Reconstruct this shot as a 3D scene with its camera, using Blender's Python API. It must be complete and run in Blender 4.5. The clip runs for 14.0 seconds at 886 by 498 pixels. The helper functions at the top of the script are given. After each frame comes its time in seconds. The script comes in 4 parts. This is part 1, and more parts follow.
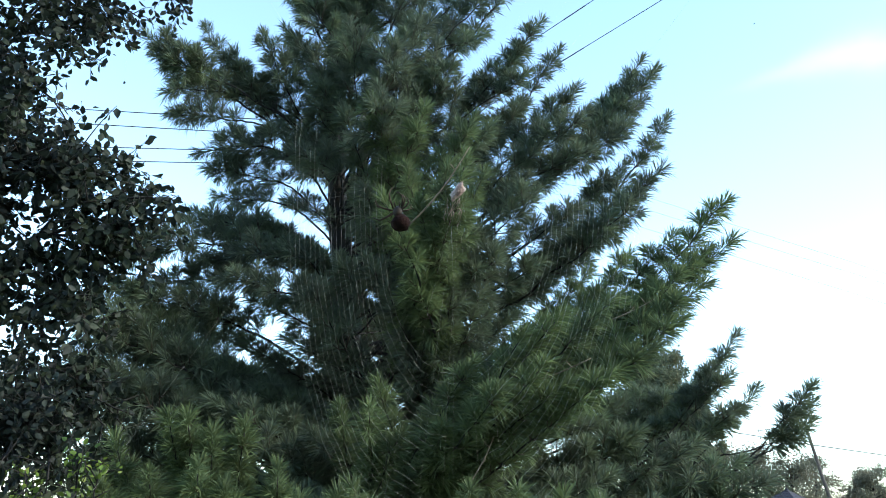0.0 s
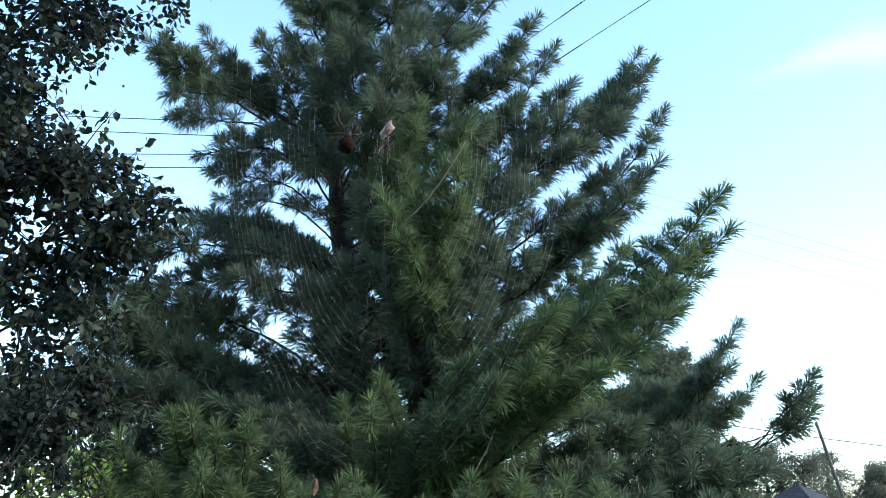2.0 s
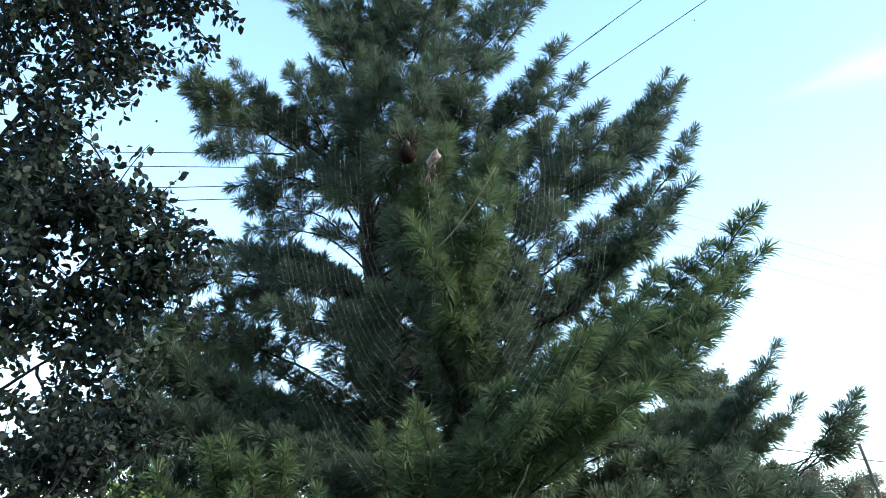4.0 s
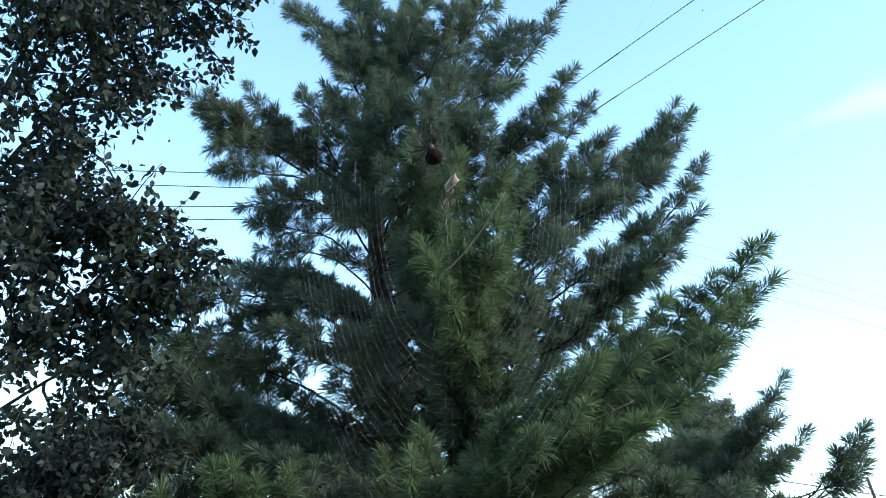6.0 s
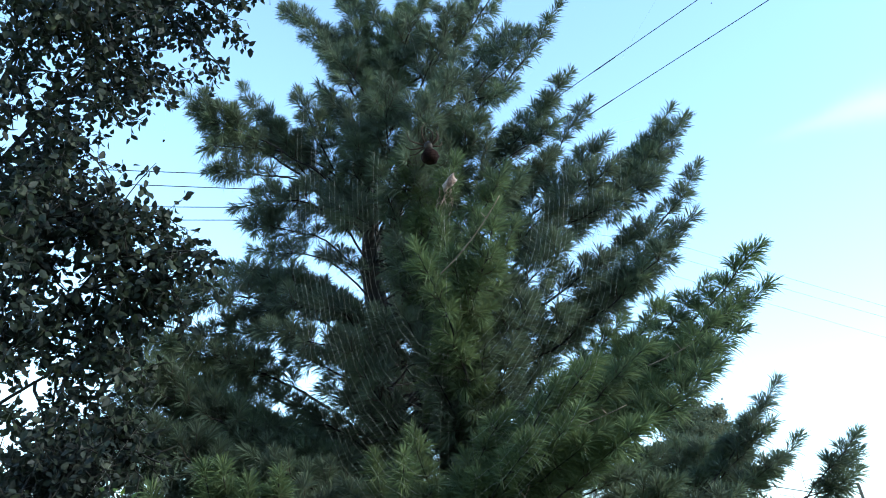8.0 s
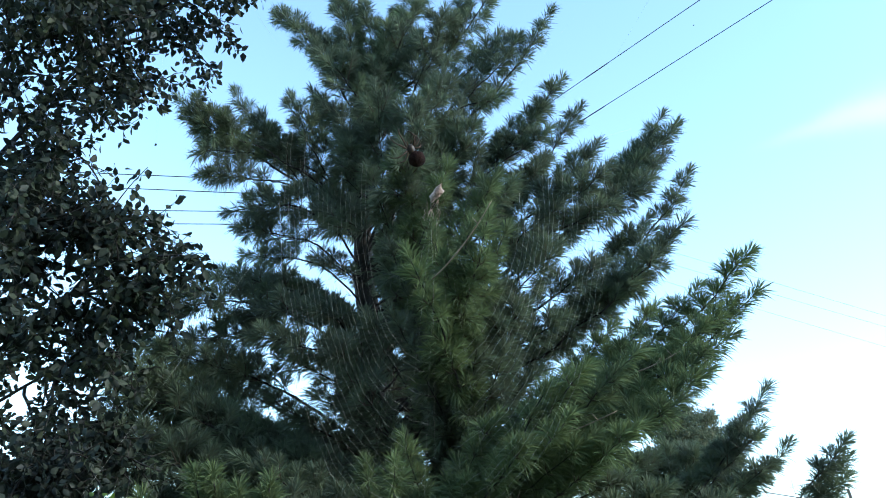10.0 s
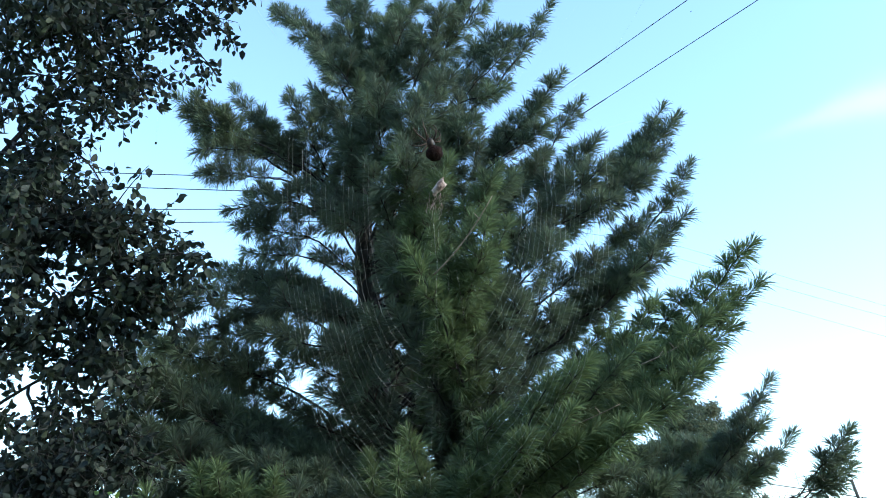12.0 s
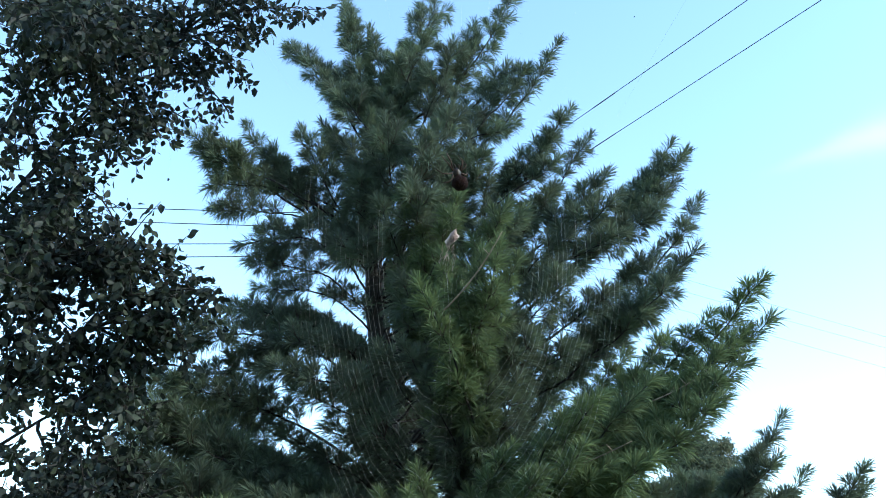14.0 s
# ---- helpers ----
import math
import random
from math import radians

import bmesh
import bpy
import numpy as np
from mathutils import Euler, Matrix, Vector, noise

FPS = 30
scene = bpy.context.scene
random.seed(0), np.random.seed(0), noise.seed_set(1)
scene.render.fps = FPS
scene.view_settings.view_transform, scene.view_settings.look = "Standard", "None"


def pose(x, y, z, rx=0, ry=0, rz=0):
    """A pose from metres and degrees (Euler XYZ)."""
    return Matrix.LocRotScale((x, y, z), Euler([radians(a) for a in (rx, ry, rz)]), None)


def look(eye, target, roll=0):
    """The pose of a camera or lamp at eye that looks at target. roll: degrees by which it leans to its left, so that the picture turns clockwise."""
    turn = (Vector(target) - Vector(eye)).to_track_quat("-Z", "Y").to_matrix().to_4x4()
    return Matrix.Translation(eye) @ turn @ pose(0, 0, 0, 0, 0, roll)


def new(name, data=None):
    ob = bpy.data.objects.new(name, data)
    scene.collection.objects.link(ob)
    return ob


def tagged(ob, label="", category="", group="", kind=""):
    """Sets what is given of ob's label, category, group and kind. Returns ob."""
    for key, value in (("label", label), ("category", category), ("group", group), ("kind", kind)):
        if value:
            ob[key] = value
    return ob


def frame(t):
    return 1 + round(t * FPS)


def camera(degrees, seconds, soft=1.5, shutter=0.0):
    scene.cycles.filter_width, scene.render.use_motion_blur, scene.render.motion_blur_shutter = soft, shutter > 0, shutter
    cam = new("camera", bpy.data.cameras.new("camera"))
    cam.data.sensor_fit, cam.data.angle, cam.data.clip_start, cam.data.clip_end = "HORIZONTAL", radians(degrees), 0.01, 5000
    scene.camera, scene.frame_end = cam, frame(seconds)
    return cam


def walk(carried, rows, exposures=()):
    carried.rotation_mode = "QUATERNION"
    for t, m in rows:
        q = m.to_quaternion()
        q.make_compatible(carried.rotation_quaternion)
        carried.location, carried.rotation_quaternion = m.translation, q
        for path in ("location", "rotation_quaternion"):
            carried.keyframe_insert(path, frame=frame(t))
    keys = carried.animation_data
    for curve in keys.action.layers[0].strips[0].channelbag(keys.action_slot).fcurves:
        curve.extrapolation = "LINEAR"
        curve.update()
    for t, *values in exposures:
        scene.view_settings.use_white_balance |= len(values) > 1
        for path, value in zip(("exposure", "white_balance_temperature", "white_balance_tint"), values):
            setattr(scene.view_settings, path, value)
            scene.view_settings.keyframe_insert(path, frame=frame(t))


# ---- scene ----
WALK = [
    (0.0, pose(0.0000, 0.0000, 1.6000, 108.00, -0.00, 0.00)),
    (0.5, pose(0.0070, -0.0024, 1.5958, 108.17, 0.03, -0.32)),
    (1.0, pose(0.0140, 0.0011, 1.5859, 108.17, 0.08, -0.30)),
    (1.5, pose(0.0331, -0.0039, 1.5675, 108.12, 0.22, 0.10)),
    (2.0, pose(0.0469, -0.0119, 1.5515, 108.14, 0.95, 0.78)),
    (2.5, pose(0.0566, -0.0146, 1.5371, 108.00, 1.56, 1.61)),
    (3.0, pose(0.0569, -0.0122, 1.5363, 107.46, 2.05, 1.96)),
    (3.5, pose(0.0504, -0.0120, 1.5450, 108.00, 2.11, 2.39)),
    (4.0, pose(0.0349, -0.0079, 1.5546, 109.89, 1.51, 3.05)),
    (6.5, pose(0.0294, -0.0180, 1.5501, 111.57, 0.24, 3.01)),
    (7.0, pose(0.0308, -0.0164, 1.5516, 111.69, 0.36, 2.79)),
    (7.5, pose(0.0280, -0.0146, 1.5520, 111.70, 0.20, 2.65)),
    (8.0, pose(0.0270, -0.0131, 1.5504, 111.66, 0.01, 2.56)),
    (10.5, pose(0.0312, -0.0219, 1.5509, 112.01, 0.03, 1.94)),
    (11.0, pose(0.0280, -0.0211, 1.5489, 111.99, 0.07, 1.93)),
    (11.5, pose(0.0299, -0.0172, 1.5483, 111.80, 0.19, 2.02)),
    (12.0, pose(0.0297, -0.0217, 1.5491, 111.68, 0.55, 2.32)),
    (12.5, pose(0.0333, -0.0219, 1.5496, 111.61, 0.43, 2.33)),
    (13.0, pose(0.0310, -0.0244, 1.5518, 111.86, 0.40, 2.38)),
    (13.5, pose(0.0295, -0.0310, 1.5524, 112.84, 0.19, 2.57)),
    (14.0, pose(0.0281, -0.0350, 1.5556, 113.91, 0.32, 2.91)),
]
cam = camera(54.0, 14.0, soft=0.95)
EXPOSURES = [(0.0, 2.02, 6450, 3), (0.6, 1.98, 6280, 3), (1.2, 1.94, 6150, 3), (2.5, 1.94, 6180, 3), (3.0, 1.97, 6380, 3), (3.5, 2.03, 6450, 3), (4.0, 2.03, 6380, 3), (6.5, 1.9, 6100, 1), (14.0, 1.89, 6080, 1)]
walk(cam, WALK, EXPOSURES)

# ---- sky and light ----
SUN_ELEVATION, SUN_TURN = radians(30), radians(104)
world = bpy.data.worlds.new("sky")
scene.world = world
world.use_nodes = True
wn, wl = world.node_tree.nodes, world.node_tree.links
wn.clear()
sky = wn.new("ShaderNodeTexSky")
sky.sky_type = "NISHITA"
sky.sun_disc = False
sky.sun_elevation = SUN_ELEVATION
sky.sun_rotation = SUN_TURN
sky.air_density = 1.0
sky.dust_density = 0.15
sky.ozone_density = 1.5
back = wn.new("ShaderNodeBackground")
back.inputs["Strength"].default_value = 0.15
wout = wn.new("ShaderNodeOutputWorld")
# one thin streak of cirrus, torn by noise, in the plane of two directions
coord = wn.new("ShaderNodeTexCoord")
streak_a, streak_b = Vector((0.445, 0.768, 0.462)), Vector((0.357, 0.815, 0.458))
across = streak_a.cross(streak_b).normalized()


def sky_math(op, a, b=None, c=None):
    node = wn.new("ShaderNodeMath")
    node.operation = op
    for k, v in enumerate((a, b, c)):
        if v is not None:
            if isinstance(v, (int, float)):
                node.inputs[k].default_value = v
            else:
                wl.new(v, node.inputs[k])
    return node.outputs[0]


def sky_dot(v):
    node = wn.new("ShaderNodeVectorMath")
    node.operation = "DOT_PRODUCT"
    node.inputs[1].default_value = v
    wl.new(coord.outputs["Generated"], node.inputs[0])
    return node.outputs["Value"]


cirrus = wn.new("ShaderNodeTexNoise")
cirrus.inputs["Scale"].default_value = 7.0
cirrus.inputs["Detail"].default_value = 6.0
wl.new(coord.outputs["Generated"], cirrus.inputs["Vector"])
off = sky_math("MULTIPLY_ADD", sky_math("SUBTRACT", cirrus.outputs["Fac"], 0.5), 0.05, sky_dot(across))
along = wn.new("ShaderNodeMapRange")
along.inputs["From Min"].default_value = 0.29
along.inputs["From Max"].default_value = 0.43
along.interpolation_type = "SMOOTHSTEP"
wl.new(sky_dot((1, 0, 0)), along.inputs["Value"])
width = sky_math("MULTIPLY_ADD", along.outputs["Result"], 0.011, 0.005)
ratio = sky_math("DIVIDE", off, width)
bell = sky_math("EXPONENT", sky_math("MULTIPLY", sky_math("MULTIPLY", ratio, ratio), -1.0))
amount = sky_math("MULTIPLY", sky_math("MULTIPLY", bell, along.outputs["Result"]), 0.55)
veil = wn.new("ShaderNodeMix")
veil.data_type = "RGBA"
veil.inputs["B"].default_value = (2.2, 2.2, 2.2, 1)
wl.new(amount, veil.inputs["Factor"])
wl.new(sky.outputs["Color"], veil.inputs["A"])
wl.new(veil.outputs["Result"], back.inputs["Color"])
wl.new(back.outputs["Background"], wout.inputs["Surface"])

lamp = bpy.data.lights.new("sun", "SUN")
lamp.energy = 1.75
lamp.angle = radians(16)
lamp.color = (1.0, 0.95, 0.87)
sun = new("sun", lamp)
sun_way = Vector((math.sin(SUN_TURN) * math.cos(SUN_ELEVATION), math.cos(SUN_TURN) * math.cos(SUN_ELEVATION), math.sin(SUN_ELEVATION)))
sun.matrix_world = look(sun_way * 60, (0, 0, 0))


# ---- materials ----
def material(name, colours, rough=0.7, scale=8.0, island=0.0, bump=0.0, bump_scale=40.0, through_light=0.0, metal=0.0, stretch=(1, 1, 1), spec=0.3, detail=5.0, per_object=0.0):
    """Two colours mixed by noise at two scales, optionally varied from piece to piece, with bump and light coming through."""
    m = bpy.data.materials.new(name)
    m.use_nodes = True
    n, l = m.node_tree.nodes, m.node_tree.links
    n.clear()
    out = n.new("ShaderNodeOutputMaterial")
    bsdf = n.new("ShaderNodeBsdfPrincipled")
    bsdf.inputs["Roughness"].default_value = rough
    bsdf.inputs["Metallic"].default_value = metal
    bsdf.inputs["Specular IOR Level"].default_value = spec
    tc = n.new("ShaderNodeTexCoord")
    mp = n.new("ShaderNodeMapping")
    mp.inputs["Scale"].default_value = stretch
    l.new(tc.outputs["Object"], mp.inputs["Vector"])
    big = n.new("ShaderNodeTexNoise")
    big.inputs["Scale"].default_value = scale
    big.inputs["Detail"].default_value = detail
    l.new(mp.outputs["Vector"], big.inputs["Vector"])
    fine = n.new("ShaderNodeTexNoise")
    fine.inputs["Scale"].default_value = scale * 7
    l.new(mp.outputs["Vector"], fine.inputs["Vector"])
    add = n.new("ShaderNodeMath")
    add.operation = "MULTIPLY_ADD"
    add.inputs[1].default_value = 0.4
    l.new(fine.outputs["Fac"], add.inputs[0])
    l.new(big.outputs["Fac"], add.inputs[2])
    last = add
    if island:
        geo = n.new("ShaderNodeNewGeometry")
        mix = n.new("ShaderNodeMath")
        mix.operation = "MULTIPLY_ADD"
        mix.inputs[1].default_value = island
        l.new(geo.outputs["Random Per Island"], mix.inputs[0])
        l.new(add.outputs[0], mix.inputs[2])
        last = mix
    if per_object:
        info = n.new("ShaderNodeObjectInfo")
        each = n.new("ShaderNodeMath")
        each.operation = "MULTIPLY_ADD"
        each.inputs[1].default_value = per_object
        l.new(info.outputs["Random"], each.inputs[0])
        l.new(last.outputs[0], each.inputs[2])
        last = each
    ramp = n.new("ShaderNodeValToRGB")
    stops = ramp.color_ramp
    lo, hi = 0.42 + island * 0.15 + per_object * 0.2, 1.0 + island * 0.75 + per_object * 0.8
    span = max(hi, 1.0)
    shrink = n.new("ShaderNodeMath")
    shrink.operation = "DIVIDE"
    shrink.inputs[1].default_value = span
    l.new(last.outputs[0], shrink.inputs[0])
    l.new(shrink.outputs[0], ramp.inputs["Fac"])
    for i, c in enumerate(colours):
        at = (lo + (hi - lo) * i / max(1, len(colours) - 1)) / span
        e = stops.elements[i] if i < 2 else stops.elements.new(at)
        e.position, e.color = at, (*c, 1)
    l.new(ramp.outputs["Color"], bsdf.inputs["Base Color"])
    if bump:
        b = n.new("ShaderNodeTexNoise")
        b.inputs["Scale"].default_value = bump_scale
        b.inputs["Detail"].default_value = 6
        l.new(mp.outputs["Vector"], b.inputs["Vector"])
        bp = n.new("ShaderNodeBump")
        bp.inputs["Strength"].default_value = bump
        bp.inputs["Distance"].default_value = 0.02
        l.new(b.outputs["Fac"], bp.inputs["Height"])
        l.new(bp.outputs["Normal"], bsdf.inputs["Normal"])
    if through_light:
        tl = n.new("ShaderNodeBsdfTranslucent")
        l.new(ramp.outputs["Color"], tl.inputs["Color"])
        ms = n.new("ShaderNodeMixShader")
        ms.inputs["Fac"].default_value = through_light
        l.new(bsdf.outputs[0], ms.inputs[1])
        l.new(tl.outputs[0], ms.inputs[2])
        l.new(ms.outputs[0], out.inputs["Surface"])
    else:
        l.new(bsdf.outputs[0], out.inputs["Surface"])
    return m


NEEDLE = material("pine needles", [(0.079, 0.087, 0.072), (0.108, 0.136, 0.091), (0.149, 0.195, 0.102)], rough=0.6, scale=4.5, island=0.3, per_object=0.15, through_light=0.42, spec=0.1)
# Lighter, yellower copy of NEEDLE; paints light on the nearer boughs.
NEEDLE_LIT = material("lit pine needles", [(0.072, 0.091, 0.056), (0.115, 0.153, 0.073), (0.164, 0.214, 0.086)], rough=0.6, scale=4.5, island=0.3, per_object=0.15, through_light=0.42, spec=0.1)
BARK = material("pine bark", [(0.012, 0.011, 0.01), (0.036, 0.031, 0.028)], rough=0.9, scale=9, bump=0.8, bump_scale=30, stretch=(1, 1, 0.35))
TWIG = material("young pine twig", [(0.03, 0.024, 0.018), (0.08, 0.06, 0.04)], rough=0.8, scale=20)
BARE = material("bare twig", [(0.13, 0.1, 0.07), (0.25, 0.195, 0.14)], rough=0.8, scale=25)
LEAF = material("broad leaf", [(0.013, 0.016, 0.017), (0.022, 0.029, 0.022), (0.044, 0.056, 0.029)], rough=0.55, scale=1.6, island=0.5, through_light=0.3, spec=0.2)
LEAF_BARK = material("grey bark", [(0.012, 0.011, 0.01), (0.036, 0.032, 0.028)], rough=0.9, scale=10, bump=0.6, stretch=(1, 1, 0.4))
SHRUB = material("shrub leaf", [(0.05, 0.09, 0.02), (0.11, 0.17, 0.03), (0.17, 0.2, 0.04)], rough=0.55, scale=4, island=0.5, through_light=0.35)
FAR_PINE = material("far pine foliage", [(0.06, 0.075, 0.05), (0.095, 0.11, 0.07), (0.15, 0.14, 0.09)], rough=0.9, scale=0.8, island=0.4, through_light=0.35, spec=0.1)
# Greyed base colours: the haze of distance is painted into this foliage.
HAZED_LEAF = material("hazed far foliage", [(0.085, 0.09, 0.066), (0.125, 0.125, 0.09), (0.18, 0.155, 0.115)], rough=0.9, scale=0.4, island=0.4, through_light=0.35, spec=0.1)
GRASS = material("grass", [(0.04, 0.06, 0.02), (0.08, 0.1, 0.03), (0.13, 0.12, 0.06)], rough=0.9, scale=0.7, bump=0.6, bump_scale=25)
WOOD = material("weathered pole wood", [(0.045, 0.038, 0.035), (0.1, 0.084, 0.074)], rough=0.85, scale=12, bump=0.4, stretch=(1, 1, 0.1))
PLANK = material("yellow pine board", [(0.16, 0.1, 0.042), (0.28, 0.18, 0.085)], rough=0.6, scale=6, bump=0.2, stretch=(1, 1, 0.15))
BEAM = material("dark stained timber", [(0.018, 0.01, 0.008), (0.042, 0.022, 0.017)], rough=0.7, scale=8, stretch=(0.2, 1, 1))
SHINGLE = material("grey violet shingle", [(0.018, 0.016, 0.021), (0.04, 0.035, 0.044)], rough=0.85, scale=14, bump=0.4, bump_scale=80)
WIRE = material("dark cable", [(0.012, 0.012, 0.013), (0.03, 0.03, 0.032)], rough=0.6, scale=5)
CERAMIC = material("white porcelain", [(0.6, 0.6, 0.58), (0.75, 0.74, 0.7)], rough=0.25, scale=10)
SILK = material("spider silk", [(0.4, 0.39, 0.36), (0.55, 0.54, 0.5)], rough=0.35, scale=60, through_light=0.3, spec=0.6)
HUSK = material("dry wrapped husk", [(0.2, 0.12, 0.1), (0.38, 0.28, 0.25), (0.64, 0.58, 0.55)], rough=0.8, scale=160, bump=0.5, bump_scale=500, through_light=0.2)
ABDOMEN = material("spider abdomen", [(0.006, 0.004, 0.004), (0.014, 0.007, 0.006), (0.03, 0.015, 0.013)], rough=0.85, spec=0.05, scale=260, bump=0.3, bump_scale=900)
SHELL = material("spider carapace", [(0.012, 0.007, 0.006), (0.035, 0.022, 0.016)], rough=0.5, scale=300)
LEG = material("spider leg", [(0.014, 0.009, 0.007), (0.04, 0.026, 0.02), (0.15, 0.105, 0.078)], rough=0.7, spec=0.1, scale=330)
# Pale, so that the added wall throws light back onto the trees.
BOUNCE_PLASTER = material("pale bounce plaster", [(0.62, 0.6, 0.57), (0.76, 0.74, 0.7)], rough=0.9, scale=2, bump=0.2)
DEAD = material("dead leaf", [(0.08, 0.038, 0.026), (0.2, 0.11, 0.08)], rough=0.8, scale=180, bump=0.3, bump_scale=400, through_light=0.2)


# ---- mesh helpers ----
def mesh_of(name, verts, faces, mat, smooth=False):
    me = bpy.data.meshes.new(name)
    me.from_pydata(verts, [], faces)
    me.materials.append(mat)
    if smooth:
        me.shade_smooth()
    return me


def triangles(name, corners, mat):
    """A mesh of loose faces from an array (faces, corners, 3)."""
    n, k = corners.shape[:2]
    me = bpy.data.meshes.new(name)
    me.vertices.add(n * k)
    me.vertices.foreach_set("co", corners.reshape(-1).astype(np.float32))
    me.loops.add(n * k)
    me.loops.foreach_set("vertex_index", np.arange(n * k, dtype=np.int32))
    me.polygons.add(n)
    me.polygons.foreach_set("loop_start", np.arange(0, n * k, k, dtype=np.int32))
    me.update(calc_edges=True)
    me.materials.append(mat)
    return me


def under(name, me, parent, label=""):
    ob = new(name, me)
    ob.parent = parent
    return tagged(ob, label)


def part(name, bm, mat, parent, label="", smooth=False):
    me = bpy.data.meshes.new(name)
    bm.to_mesh(me)
    bm.free()
    me.materials.append(mat)
    if smooth:
        me.shade_smooth()
    return under(name, me, parent, label)


def empty(name, m=None):
    ob = new(name)
    ob.empty_display_size = 0.1
    if m is not None:
        ob.matrix_basis = m
    return ob


class Tubes:
    """Collects tapered tubes into one mesh."""

    def __init__(self):
        self.verts, self.faces = [], []

    def add(self, points, radii, sides=5, rough=0.0, rng=None):
        pts = [Vector(p) for p in points]
        start = len(self.verts)
        side = None
        for i, p in enumerate(pts):
            d = (pts[min(i + 1, len(pts) - 1)] - pts[max(i - 1, 0)]).normalized()
            if side is None:
                side = d.orthogonal().normalized()
            side = (side - d * side.dot(d)).normalized()
            up = d.cross(side)
            for k in range(sides):
                a = 2 * math.pi * k / sides
                r = radii[i] * (1 + (rng.uniform(-rough, rough) if rng else 0))
                self.verts.append(p + side * (math.cos(a) * r) + up * (math.sin(a) * r))
        for i in range(len(pts) - 1):
            for k in range(sides):
                a, b = start + i * sides + k, start + i * sides + (k + 1) % sides
                self.faces.append((a, b, b + sides, a + sides))
        self.faces.append(tuple(start + k for k in reversed(range(sides))))
        self.faces.append(tuple(start + (len(pts) - 1) * sides + k for k in range(sides)))

    def mesh(self, name, mat, smooth=True):
        return mesh_of(name, self.verts, self.faces, mat, smooth)


def bezier(a, b, c, n):
    return [a * (1 - t) ** 2 + b * (2 * t * (1 - t)) + c * t * t for t in (i / n for i in range(n + 1))]


def unit_rows(v):
    return v / np.maximum(np.linalg.norm(v, axis=1, keepdims=True), 1e-9)


def needle_faces(shoots, rng, per_metre, length, width):
    """Bundles of needles round each shoot, long and slim, swept forward, opening into a star at the shoot's end, bent a little by their weight."""
    a = np.array([s[0] for s in shoots], dtype=float)
    b = np.array([s[1] for s in shoots], dtype=float)
    ends = np.array([s[2] for s in shoots])
    span = np.linalg.norm(b - a, axis=1)
    count = np.maximum(8, (span * per_metre).astype(int)) + ends * 26
    idx = np.repeat(np.arange(len(a)), count)
    n = len(idx)
    t = rng.random(n)
    star = (rng.random(n) < 0.45) & (ends[idx] == 1)
    t = np.where(star, 0.93 + 0.07 * rng.random(n), t)
    axis = unit_rows(b - a)[idx]
    root = a[idx] + (b - a)[idx] * t[:, None]
    ring = unit_rows(np.cross(axis, rng.normal(size=(n, 3))))
    lean = np.radians(np.where(star, rng.uniform(4, 52, n), rng.uniform(26, 68, n)))
    vigour = rng.uniform(0.85, 1.12, len(a))[idx]
    way = axis * np.cos(lean)[:, None] + ring * np.sin(lean)[:, None]
    way = unit_rows(way)
    size = (rng.uniform(0.75, 1.1, n) * length * vigour)[:, None]
    middle = root + way * size * 0.55
    tip = root + way * size + np.array((0, 0, -1)) * size * rng.uniform(0.03, 0.2, n)[:, None]
    flat = unit_rows(np.cross(way, rng.normal(size=(n, 3)))) * (width * 0.5)
    return np.stack([root, middle - flat, tip, middle + flat], axis=1)


# ---- ground ----
def build_ground():
    bm = bmesh.new()
    bmesh.ops.create_grid(bm, x_segments=60, y_segments=60, size=1500)
    for v in bm.verts:
        far = max(abs(v.co.x), abs(v.co.y))
        v.co.z = -0.02 + (noise.noise(v.co * 0.02) * 0.3 if far > 120 else 0)
    me = bpy.data.meshes.new("ground")
    bm.to_mesh(me)
    bm.free()
    me.materials.append(GRASS)
    tagged(new("ground", me), "rough green grass ground under the trees", "ground", kind="structure")


build_ground()


def build_light_wall():
    """Plain wall added unseen behind the camera; closes the place, blocks and bounces light."""
    bm = bmesh.new()
    bmesh.ops.create_cube(bm, size=1, matrix=pose(0.5, -3.1, 3.2) @ Matrix.Diagonal((18, 0.3, 6.4, 1)))
    me = bpy.data.meshes.new("unseen_light_wall")
    bm.to_mesh(me)
    bm.free()
    me.materials.append(BOUNCE_PLASTER)
    tagged(new("unseen_light_wall", me), "plain pale wall added out of view to block and bounce light", "wall", kind="structure")


build_light_wall()

# ---- the pine ----
PINE_Y = 6.9


def pine_axis(z):
    """The trunk's slightly leaning centre line."""
    return Vector((float(np.interp(z, [0, 1.6, 2.5, 4, 5, 7, 8.2], [-0.557, -0.659, -0.715, -0.867, -0.972, -1.024, -1.032])), PINE_Y, z))


